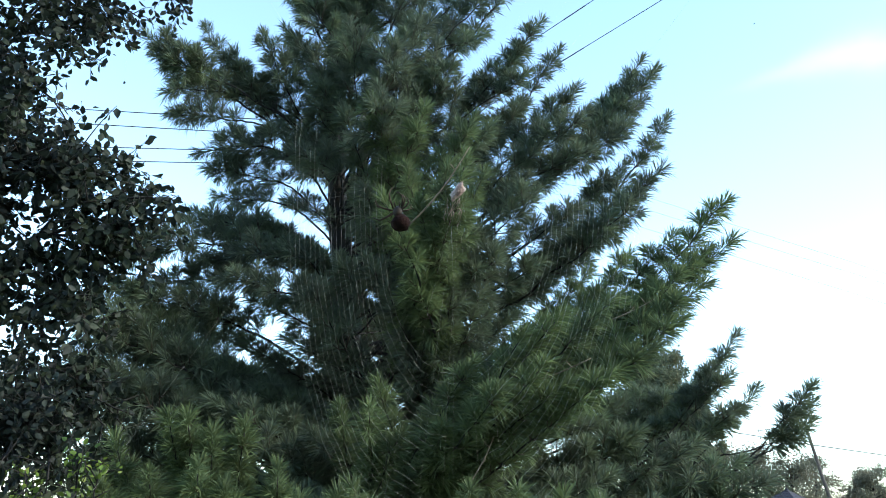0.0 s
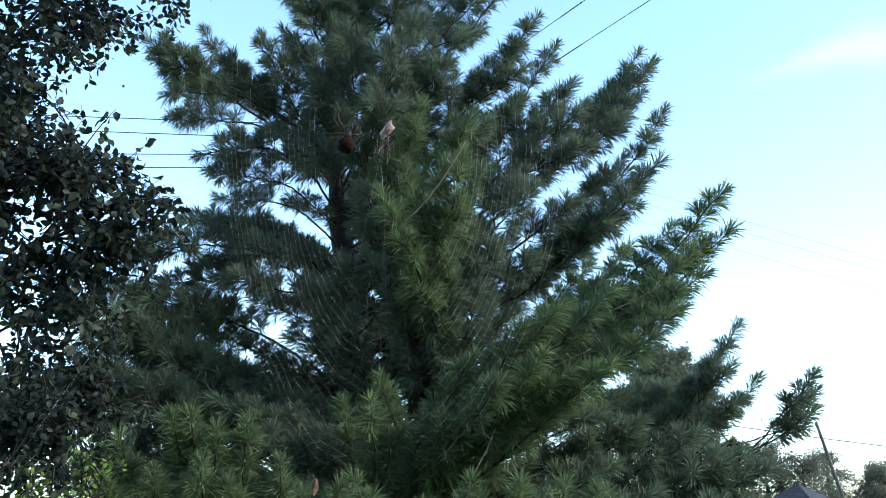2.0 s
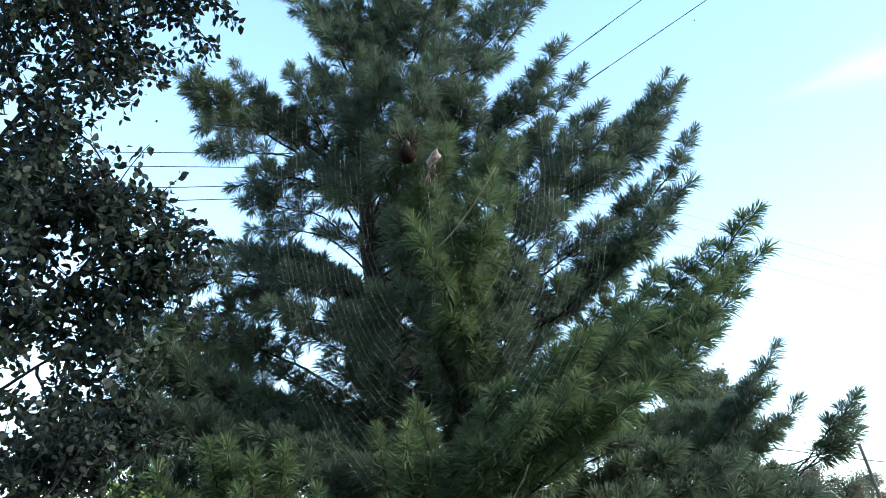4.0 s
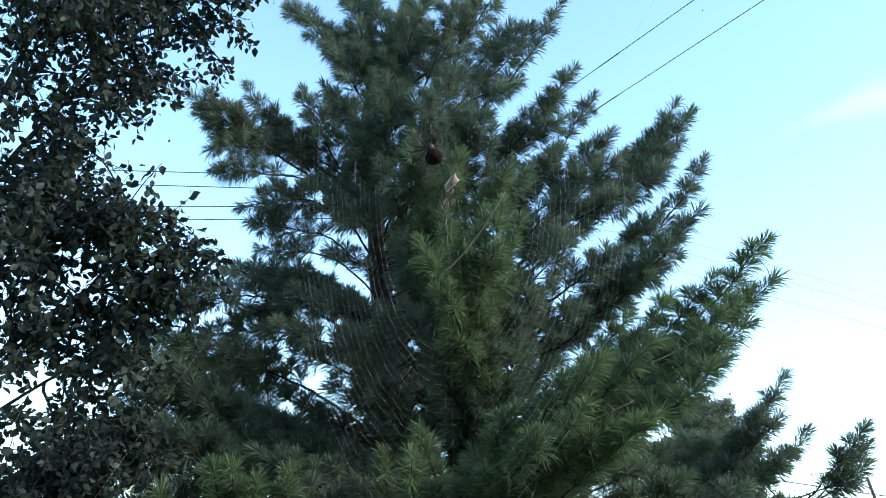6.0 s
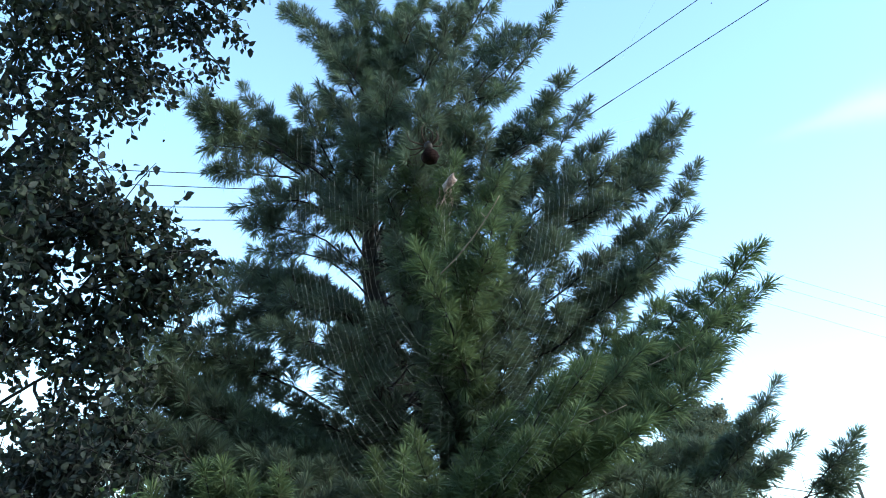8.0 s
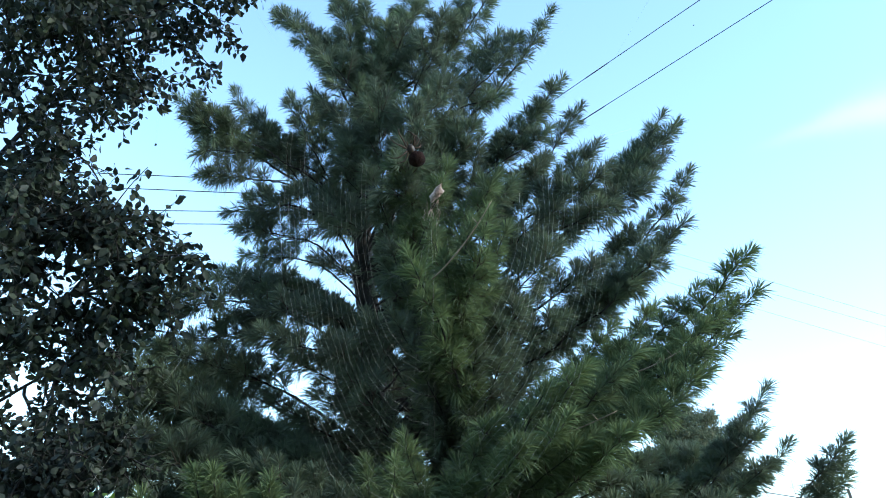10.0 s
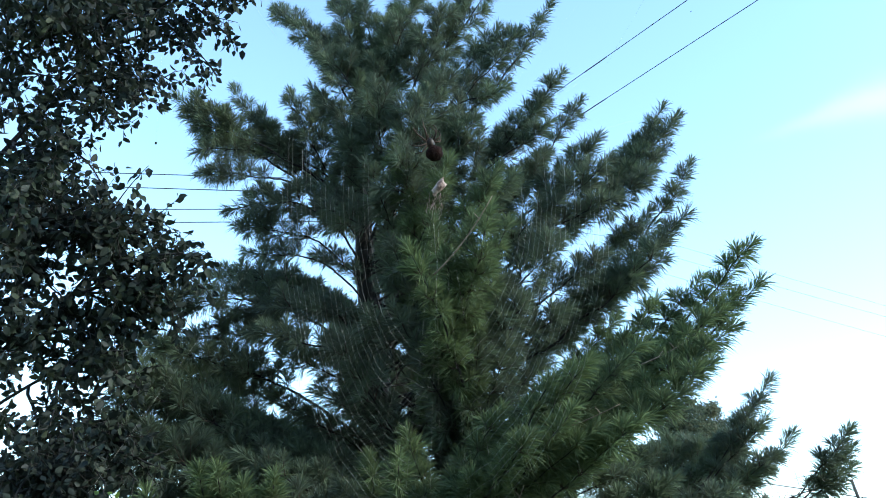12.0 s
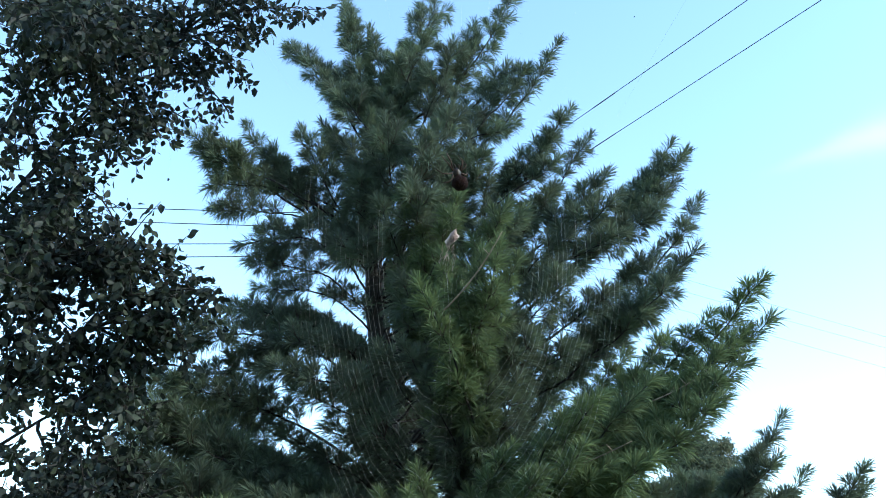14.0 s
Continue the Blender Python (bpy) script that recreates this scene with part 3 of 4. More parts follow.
    # low boughs on the open side
    grow([
        (0.90, -35, 2.58, 1.08, -0.59, 0.11, 0.68, 0.17),
        (0.80, -34, 2.81, 1.08, -0.64, 0.01, 0.68, 0.15),
        (0.80, -32, 2.95, 0.97, -0.60, 0.13, 0.70, 0.13),
        (1.09, -37, 2.27, 1.02, -0.25, 0.01, 0.75, 0.17),
        (0.80, -49, 2.33, 1.02, -0.59, 0.08, 0.71, 0.18),
        (0.80, -49, 2.60, 0.82, -0.67, -0.01, 0.73, 0.15),
        (0.80, -41, 2.80, 0.79, -0.39, -0.12, 0.74, 0.15),
        (1.39, -33, 1.96, 0.84, -0.43, 0.18, 0.72, 0.17),
        (0.80, -31, 2.85, 0.82, -0.39, 0.16, 0.82, 0.13),
        (0.80, -60, 2.35, 0.80, -0.42, -0.17, 0.79, 0.14),
    ])
    # dark low boughs behind
    grow([
        (2.02, -48, 0.65, 0.68, -0.38, -0.01, 0.34, 0.17),
        (1.71, -39, 1.08, 0.79, -0.42, 0.04, 0.31, 0.16),
        (1.67, -74, 0.90, 0.63, -0.60, -0.01, 0.44, 0.17),
        (1.41, -46, 1.35, 0.74, -0.58, 0.14, 0.33, 0.19),
        (1.20, -89, 1.14, 0.71, 0.46, -0.06, 0.47, 0.18),
        (1.16, -46, 1.61, 0.69, -0.57, 0.24, 0.39, 0.18),
        (1.56, -30, 1.56, 0.72, -0.30, 0.18, 0.39, 0.18),
        (2.10, 160, 0.49, 0.59, 0.08, 0.13, 0.21, 0.11),
        (1.08, -72, 1.52, 0.65, -0.76, 0.26, 0.44, 0.19),
    ])
    # low boughs into the fruit tree
    grow([
        (1.53, -148, 2.24, 1.02, 1.03, 0.18, 0.49, 0.19),
        (1.36, -155, 2.09, 0.86, 0.58, 0.24, 0.52, 0.21),
        (1.03, -151, 2.23, 0.84, 0.55, 0.28, 0.54, 0.20),
        (1.51, -150, 1.98, 1.02, 0.65, -0.04, 0.64, 0.17),
        (2.46, -165, 1.90, 0.87, 0.38, 0.18, 0.46, 0.12),
    ])
    # low boughs that close the foot of the tree
    grow([
        (1.80, -152, 2.11, 0.93, 0.66, 0.18, 0.38, 0.15),
        (2.01, -151, 1.81, 0.79, 0.50, 0.19, 0.40, 0.14),
        (1.03, -37, 1.94, 0.93, -0.54, 0.04, 0.42, 0.17),
        (1.14, -27, 1.97, 0.93, -0.50, 0.06, 0.42, 0.16),
        (1.09, -40, 1.66, 0.82, -0.44, 0.06, 0.43, 0.18),
        (0.94, -59, 1.69, 0.80, -0.67, 0.11, 0.45, 0.19),
        (1.15, -149, 2.06, 0.82, 0.36, 0.23, 0.44, 0.19),
    ])
    # boughs beside the trunk
    grow([
        (2.17, -109, 1.02, 0.61, 0.82, 0.10, 0.30, 0.11),
        (2.10, -110, 0.72, 0.56, 0.67, 0.01, 0.31, 0.09),
        (2.14, -136, 1.00, 0.66, 0.70, 0.14, 0.28, 0.06),
        (2.10, -132, 0.78, 0.55, 0.45, 0.10, 0.27, 0.06),
        (2.11, -146, 0.86, 0.54, 0.54, 0.25, 0.18, 0.06),
        (1.86, -136, 1.26, 0.64, 0.83, 0.28, 0.26, 0.11),
    ])
    # the far side, hidden but for what closes the gaps
    far_side = random.Random(17)
    for k in range(26):
        z = 1.0 + 4.4 * (k / 26) ** 1.7
        spread = 62 if z < 2.0 else 38
        turn_by = 90 + far_side.uniform(-spread, spread)
        out = far_side.uniform(0.9, 1.5) * (1 - 0.09 * z)
        grow([(z, turn_by, out, 0.35 * out, 0.0, -0.1, 0.3, 0.26)])

    for k in range(16):
        out = far_side.uniform(1.4, 2.7)
        grow([(0.9 + 0.05 * k, 25 + 8.4 * k, out, 0.2 * out, 0.0, -0.1, 0.2, 0.3)])


build_pine()

# ---- the broad-leaved tree ----
BROAD_X, BROAD_Y = -4.15, 5.60


def leaf_triangles(places, ways, rng, size, fold=0.25):
    """Ovate leaves of four triangles, hanging from their stalks, folded along the midrib."""
    n = len(places)
    d = unit_rows(ways + rng.normal(size=(n, 3)) * 0.35)
    across = unit_rows(np.cross(d, rng.normal(size=(n, 3))))
    up = np.cross(across, d)
    s = (rng.uniform(0.7, 1.15, n) * size)[:, None]
    root, tip = places, places + d * s
    lift = up * s * fold * 0.35
    l1, r1 = places + d * s * 0.33 - across * s * 0.31 + lift, places + d * s * 0.33 + across * s * 0.31 + lift
    l2, r2 = places + d * s * 0.72 - across * s * 0.21 + lift * 0.8, places + d * s * 0.72 + across * s * 0.21 + lift * 0.8
    verts = np.stack([root, l1, l2, tip, r2, r1], axis=1).reshape(-1, 3)
    k = np.arange(n)[:, None] * 6
    f = np.concatenate([k + np.array([c]) for c in ([0, 3, 1], [1, 3, 2], [0, 4, 3], [0, 5, 4])], axis=1).reshape(-1, 3)
    return verts, f


def leaf_mesh(name, places, ways, rng, size, mat):
    verts, f = leaf_triangles(np.array(places, dtype=float), np.array(ways, dtype=float), rng, size)
    me = bpy.data.meshes.new(name)
    me.vertices.add(len(verts))
    me.vertices.foreach_set("co", verts.reshape(-1).astype(np.float32))
    me.loops.add(len(f) * 3)
    me.loops.foreach_set("vertex_index", f.reshape(-1).astype(np.int32))
    me.polygons.add(len(f))
    me.polygons.foreach_set("loop_start", np.arange(0, len(f) * 3, 3, dtype=np.int32))
    me.update(calc_edges=True)
    me.materials.append(mat)
    return me


def bough(tree, rng, root, tip, bush, leaf, mat, bark, thick=0.02, step=0.06, droop=0.5, leaf_name="leaves", begin=0.35, gap=0.025):
    root, tip = Vector(root), Vector(tip)
    bend = root.lerp(tip, 0.55) + Vector((rng.uniform(-.1, .1), rng.uniform(-.1, .1), 0.14 * (tip - root).length))
    length = (tip - root).length
    n = max(6, int(length / 0.12))
    line = bezier(root, bend, tip, n)
    for i in range(1, n):
        line[i] = line[i] + Vector([rng.uniform(-1, 1) for _ in range(3)]) * 0.018
    wood = Tubes()
    wood.add(line, [thick * (1 - i / n) ** 0.9 + 0.003 for i in range(n + 1)], 5)
    places, ways = [], []

    def dress(a, b):
        span = (b - a).length
        for q in range(max(2, int(span / gap))):
            f = (q + rng.random()) / max(2, int(span / gap))
            p = a.lerp(b, min(f, 1.0))
            w = (b - a).normalized() * 0.5 + Vector([rng.gauss(0, 0.7) for _ in range(3)]) + Vector((0, 0, -droop))
            w = w.normalized()
            places.append(p + w * rng.uniform(0.01, 0.03))
            ways.append(w)

    dress(line[-3], line[-1])
    s = begin
    while s < 1.0:
        i = min(n - 1, int(s * n))
        p = line[i].lerp(line[i + 1], s * n - i)
        d = (line[i + 1] - line[i]).normalized()
        go = (d * 0.6 + Vector([rng.gauss(0, 0.7) for _ in range(3)]) + Vector((0, 0, 0.1))).normalized()
        far = bush * rng.uniform(0.6, 1.2) * (1.1 - 0.5 * s)
        mid = p + go * far * 0.5
        end = mid + (go + Vector((rng.uniform(-.3, .3), rng.uniform(-.3, .3), rng.uniform(-0.6, 0.2)))).normalized() * far * 0.5
        wood.add([p, mid, end], [0.005, 0.0035, 0.002], 3)
        dress(p.lerp(mid, 0.4), mid)
        dress(mid, end)
        for _ in range(int(far / 0.11)):
            r = mid.lerp(end, rng.random())
            e = r + Vector([rng.gauss(0, 1) for _ in range(3)]).normalized() * rng.uniform(0.07, 0.15)
            wood.add([r, e], [0.002, 0.0015], 3)
            dress(r, e)
        s += rng.uniform(0.6, 1.2) * step / max(length, 0.5)
    limb = under("limb", wood.mesh("limb", bark), tree)
    nrng = np.random.default_rng(rng.randrange(10 ** 6))
    tagged(under(leaf_name, leaf_mesh(leaf_name, places, ways, nrng, leaf, mat), limb), kind="stuff")


def build_broadleaf():
    rng = random.Random(5)
    tree = empty("broadleaf_tree")
    tagged(tree, "dark green broad-leaved fruit tree with dense hanging leaves", "tree")
    trunk = Tubes()
    heights = [i * 0.25 for i in range(24)]
    trunk.add([Vector((BROAD_X + 0.06 * math.sin(h * 1.3), BROAD_Y + 0.05 * math.sin(h), h)) for h in heights], [0.14 * (1 - h / 6.4) + 0.02 for h in heights], 12, 0.06, rng)
    under("trunk", trunk.mesh("trunk", LEAF_BARK), tree)

    mains = []
    for z, azimuth, reach, rise in (
        (3.64, -6, 1.88, 2.23),
        (3.28, -5, 1.20, 2.01),
        (3.63, -21, 1.13, 2.23),
        (2.29, -6, 1.94, 1.40),
        (2.12, -4, 1.43, 1.30),
        (2.41, -15, 1.16, 1.47),
        (1.48, -13, 1.72, 0.91),
        (3.46, -4, 1.47, 2.12),
        (1.92, -6, 1.79, 1.18),
    ):
        a = radians(azimuth)
        root = Vector((BROAD_X, BROAD_Y, z))
        tip = root + Vector((math.cos(a) * reach, math.sin(a) * reach, rise))
        line = bezier(root, root.lerp(tip, 0.5) + Vector((0, rng.uniform(-.1, .1), 0.18)), tip, 14)
        wood = Tubes()
        wood.add(line, [0.014 * (1 - i / 14) + 0.006 for i in range(15)], 7)
        under("main_limb", wood.mesh("main_limb", LEAF_BARK), tree)
        mains += line

    def boughs(rows, begin=0.35):
        for z, azimuth, reach, rise, bush in rows:
            a = radians(azimuth)
            tip = Vector((BROAD_X, BROAD_Y, z)) + Vector((math.cos(a) * reach, math.sin(a) * reach, rise))
            root = min(mains, key=lambda p: abs((p - tip).length - 0.7) + max(0.0, p.x - tip.x) + 2 * max(0.0, tip.z - p.z - 0.15))
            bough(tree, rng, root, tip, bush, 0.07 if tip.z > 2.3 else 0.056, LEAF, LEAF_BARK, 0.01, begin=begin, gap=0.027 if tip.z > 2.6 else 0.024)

    # top
    boughs([
        (3.26, -46, 2.35, 1.62, 0.30),
        (3.56, -46, 1.81, 1.73, 0.30),
        (3.27, -43, 2.51, 1.62, 0.30),
        (3.57, -38, 2.09, 1.74, 0.30),
        (3.74, -26, 1.34, 1.80, 0.34),
        (4.02, -11, 1.07, 1.91, 0.34),
        (3.77, -33, 0.91, 1.81, 0.34),
        (3.88, -16, 1.44, 1.86, 0.34),
        (4.04, 0, 1.09, 1.92, 0.34),
        (4.08, -30, 1.20, 1.93, 0.34),
        (4.29, -16, 0.72, 2.01, 0.34),
        (4.06, -41, 0.92, 1.92, 0.34),
        (4.28, -28, 0.42, 2.01, 0.34),
        (3.87, -7, 1.68, 1.85, 0.30),
        (4.13, -5, 2.13, 1.95, 0.30),
        (3.81, -5, 2.13, 1.83, 0.28),
        (3.92, -10, 3.00, 1.87, 0.30),
        (4.01, -9, 2.66, 1.91, 0.34),
    ], 0.28)
    boughs([
        (3.85, -9, 2.46, 1.84, 0.36),
        (3.64, -7, 2.43, 1.76, 0.26),
        (3.43, -7, 2.35, 1.68, 0.30),
        (3.70, -6, 2.01, 1.79, 0.36),
        (4.07, -3, 1.87, 1.93, 0.40),
        (3.87, -19, 1.83, 1.85, 0.40),
        (4.17, -8, 1.49, 1.97, 0.40),
        (3.92, -25, 1.42, 1.87, 0.40),
        (4.15, -10, 1.11, 1.96, 0.40),
        (3.68, -41, 1.37, 1.78, 0.40),
        (3.90, -36, 0.84, 1.86, 0.40),
        (4.23, -9, 2.64, 1.99, 0.40),
        (4.33, -11, 2.10, 2.03, 0.40),
        (4.22, -23, 1.56, 1.99, 0.40),
        (4.56, -9, 1.32, 2.12, 0.40),
        (3.38, -23, 2.17, 1.80, 0.32),
    ], 0.28)
    boughs([
        (3.40, -18, 1.53, 1.80, 0.32),
        (3.94, -6, 1.13, 1.80, 0.32),
        (3.66, -17, 1.24, 1.80, 0.32),
        (3.87, -4, 1.52, 1.80, 0.32),
        (4.12, -2, 1.86, 1.80, 0.32),
        (3.40, -19, 1.54, 1.80, 0.32),
        (3.96, -14, 1.55, 1.80, 0.32),
        (3.86, -0, 2.03, 1.80, 0.32),
    ], 0.28)
    # upper
    boughs([
        (3.19, -11, 2.02, 1.59, 0.30),
        (2.99, -18, 1.93, 1.51, 0.30),
        (3.40, -6, 2.02, 1.67, 0.32),
        (3.59, -10, 1.73, 1.74, 0.38),
        (3.48, -16, 1.48, 1.70, 0.36),
        (3.67, -21, 1.12, 1.77, 0.38),
        (2.86, -21, 1.64, 1.46, 0.20),
        (2.97, -31, 1.16, 1.50, 0.30),
        (3.05, -24, 1.46, 1.53, 0.30),
        (3.16, -30, 1.19, 1.58, 0.32),
        (3.43, -32, 1.12, 1.68, 0.36),
        (2.71, -25, 1.43, 1.40, 0.28),
        (2.72, -22, 1.58, 1.41, 0.24),
        (3.08, -21, 1.71, 1.54, 0.26),
        (3.29, -17, 1.71, 1.63, 0.28),
        (3.33, -21, 1.39, 1.64, 0.30),
        (3.21, -15, 1.88, 1.60, 0.28),
        (2.92, -26, 1.57, 1.48, 0.22),
    ], 0.30)
    # middle
    boughs([
        (2.57, -28, 1.29, 1.35, 0.30),
        (2.75, -12, 1.00, 1.42, 0.30),
        (2.51, -18, 1.32, 1.32, 0.30),
        (2.69, 0, 1.00, 1.39, 0.30),
        (2.60, -12, 1.41, 1.36, 0.30),
        (2.71, 5, 1.27, 1.40, 0.30),
        (2.31, -19, 1.22, 1.25, 0.32),
        (2.36, -12, 1.43, 1.27, 0.32),
        (2.44, -11, 1.64, 1.30, 0.32),
        (2.57, 4, 1.51, 1.35, 0.32),
        (2.50, -9, 1.82, 1.32, 0.28),
        (2.66, 4, 1.61, 1.38, 0.28),
        (2.19, -14, 1.28, 1.20, 0.32),
        (2.13, -7, 1.54, 1.17, 0.30),
        (2.12, -7, 1.77, 1.17, 0.30),
        (2.35, -6, 1.95, 1.26, 0.30),
        (2.26, -8, 2.20, 1.23, 0.26),
        (2.46, -8, 2.13, 1.31, 0.24),
    ], 0.25)
    boughs([
        (2.55, 3, 2.05, 1.34, 0.24),
        (2.65, -18, 1.58, 1.38, 0.26),
        (2.75, -4, 1.28, 1.42, 0.26),
        (2.57, -16, 1.87, 1.35, 0.28),
        (2.75, -4, 1.64, 1.42, 0.28),
        (2.51, -13, 2.17, 1.32, 0.26),
        (2.63, -3, 2.03, 1.37, 0.26),
        (2.32, -12, 2.45, 1.25, 0.26),
        (2.44, -2, 2.32, 1.30, 0.26),
        (2.18, -11, 2.51, 1.19, 0.26),
        (2.53, -28, 1.49, 1.33, 0.36),
        (2.69, -16, 1.11, 1.39, 0.36),
        (2.36, -32, 1.50, 1.27, 0.36),
        (2.47, -22, 1.07, 1.31, 0.36),
        (2.35, -12, 1.98, 1.26, 0.40),
        (2.51, 0, 1.73, 1.32, 0.40),
        (2.15, -11, 2.16, 1.18, 0.36),
        (2.31, -31, 1.57, 1.24, 0.40),
    ], 0.25)
    boughs([
        (2.47, -20, 1.15, 1.31, 0.40),
    ], 0.25)
    # lower
    boughs([
        (2.01, -10, 2.33, 1.13, 0.28),
        (1.88, -14, 2.11, 1.08, 0.30),
        (1.98, -3, 1.89, 1.12, 0.30),
        (2.02, -10, 1.73, 1.13, 0.34),
        (1.99, -23, 1.53, 1.12, 0.36),
        (1.83, -25, 1.44, 1.06, 0.32),
        (1.89, -11, 1.06, 1.08, 0.32),
        (1.54, -23, 1.55, 0.95, 0.26),
        (1.50, -22, 1.86, 0.93, 0.24),
    ], 0.25)
    # base
    boughs([
        (1.96, 3, 1.64, 1.11, 0.20),
        (1.92, -10, 1.70, 1.10, 0.28),
        (1.91, -9, 1.99, 1.09, 0.26),
        (1.96, 3, 1.76, 1.11, 0.26),
        (2.00, -8, 2.12, 1.13, 0.26),
        (2.12, -8, 2.22, 1.17, 0.26),
        (1.86, 0, 1.04, 1.07, 0.26),
        (1.34, -22, 1.64, 0.87, 0.28),
        (1.42, -8, 1.37, 0.90, 0.28),
        (1.44, -17, 1.73, 0.91, 0.26),
        (1.33, -18, 1.95, 0.86, 0.26),
        (1.19, -19, 1.81, 0.81, 0.28),
        (1.19, -17, 2.06, 0.81, 0.26),
    ], 0.25)
    boughs([
        (1.39, -11, 2.10, 0.89, 0.24),
        (1.35, -25, 2.38, 0.87, 0.24),
        (1.14, -27, 2.24, 0.79, 0.26),
        (1.17, -18, 1.97, 0.80, 0.26),
        (1.03, -27, 2.44, 0.75, 0.26),
        (1.01, -19, 2.10, 0.74, 0.26),
        (1.08, -32, 2.05, 0.77, 0.30),
        (1.24, -24, 2.47, 0.83, 0.24),
        (1.36, -24, 1.95, 0.88, 0.30),
        (1.38, -14, 1.69, 0.88, 0.30),
        (1.19, -29, 2.04, 0.81, 0.30),
        (1.20, -21, 1.65, 0.81, 0.30),
        (1.57, -15, 1.93, 0.96, 0.24),
    ], 0.25)
    boughs([
        (1.81, -14, 2.12, 0.80, 0.26),
        (1.62, -15, 2.32, 0.80, 0.26),
        (1.59, -16, 2.16, 0.80, 0.26),
        (1.42, -16, 2.52, 0.80, 0.26),
        (1.36, -17, 2.37, 0.80, 0.26),
        (1.39, -19, 2.18, 0.80, 0.26),
        (1.93, -11, 2.18, 0.80, 0.26),
        (1.32, -22, 2.15, 0.80, 0.26),
    ], 0.25)
    boughs([
        (1.04, -29, 2.26, 0.75, 0.30),
        (1.26, -24, 2.19, 0.84, 0.24),
        (1.30, -15, 1.90, 0.85, 0.24),
        (1.00, -32, 2.26, 0.74, 0.30),
        (1.05, -24, 1.94, 0.75, 0.30),
    ], 0.25)


build_broadleaf()


# sprig standing out of the broad-leaved crown
def build_sprig():
    rng = random.Random(8)
    tree = bpy.data.objects["broadleaf_tree"]
    wood = Tubes()
    root, tip = Vector((-2.42, 5.16, 3.8)), Vector((-2.15, 5.16, 4.27))
    line = bezier(root, root.lerp(tip, 0.5) + Vector((-0.03, 0, 0.04)), tip, 8)
    wood.add(line, [0.006 - 0.0005 * i for i in range(9)], 4)
    wood.add([line[2], line[2] + Vector((-0.18, 0, 0.05)), line[2] + Vector((-0.3, 0.02, 0.03))], [0.004, 0.003, 0.002], 4)
    places, ways = [], []
    for i in range(3, 9):
        for _ in range(4):
            side = Vector((rng.uniform(-1, 1), rng.uniform(-1, 1), rng.uniform(-0.9, 0.3))).normalized()
            places.append(line[i] + side * rng.uniform(0.02, 0.1))
            ways.append(side + Vector((0, 0, -0.6)))
    limb = under("limb", wood.mesh("limb", LEAF_BARK), tree)
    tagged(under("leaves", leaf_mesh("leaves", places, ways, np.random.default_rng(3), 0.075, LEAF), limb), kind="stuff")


build_sprig()


# ---- shrub at the pine's foot ----
def build_shrub():
    rng = random.Random(21)
    shrub = empty("shrub")
    tagged(shrub, "yellow-green small-leaved shrub beside the pine", "shrub")
    for i in range(16):
        a = rng.uniform(0, 2 * math.pi)
        root = Vector((-1.95 + 0.08 * math.cos(a), 4.6 + 0.08 * math.sin(a), 0))
        tip = Vector((-1.93 + rng.uniform(-0.3, 0.28), 4.6 + rng.uniform(-0.3, 0.3), rng.uniform(1.45, 1.95)))
        bough(shrub, rng, root, tip, 0.2, 0.035, SHRUB, LEAF_BARK, 0.01, 0.05, 0.1)


build_shrub()


# ---- distance ----
def far_tree(name, label, x, y, height, radius, mat, seed, low=0.15, clumps=60, leaf=0.22, squat=1.0, spread=1.0):
    rng = random.Random(seed)
    nrng = np.random.default_rng(seed)
    tree = empty(name)
    tagged(tree, label, "tree")
    wood = Tubes()
    wood.add([Vector((x, y, 0)), Vector((x + rng.uniform(-.2, .2), y, height * 0.5)), Vector((x, y, height * 0.93))], [height * 0.022 + 0.05, height * 0.014 + 0.03, 0.02], 8)
    tris = []
    for _ in range(clumps):
        h = low + (1 - low) * rng.random()
        r = radius * math.sqrt(max(0.02, 1 - abs((h - (low + 0.35 * squat)) / (1 - low)) ** 1.6)) * (0.35 + 0.65 * rng.random()) * (1.05 - 0.5 * h ** 3)
        a = rng.uniform(0, 2 * math.pi)
        c = Vector((x + math.cos(a) * r, y + math.sin(a) * r, h * height))
        wood.add([Vector((x, y, max(0.3, (h - 0.12)) * height)), c], [0.04, 0.012], 3)
        n = 210
        size = radius * rng.uniform(0.16, 0.3) * spread
        p = np.array(c) + nrng.normal(size=(n, 3)) * size * np.array((0.6, 0.6, 0.5))
        d = unit_rows(nrng.normal(size=(n, 3)) + np.array((0, 0, 0.4)))
        w = unit_rows(np.cross(d, nrng.normal(size=(n, 3)))) * leaf * 0.3
        tris.append(np.stack([p - w, p + w, p + d * leaf], axis=1))
    under("trunk", wood.mesh("trunk", BARK), tree)
    tagged(under("crown", triangles("crown", np.concatenate(tris), mat), tree), kind="stuff")
    return tree


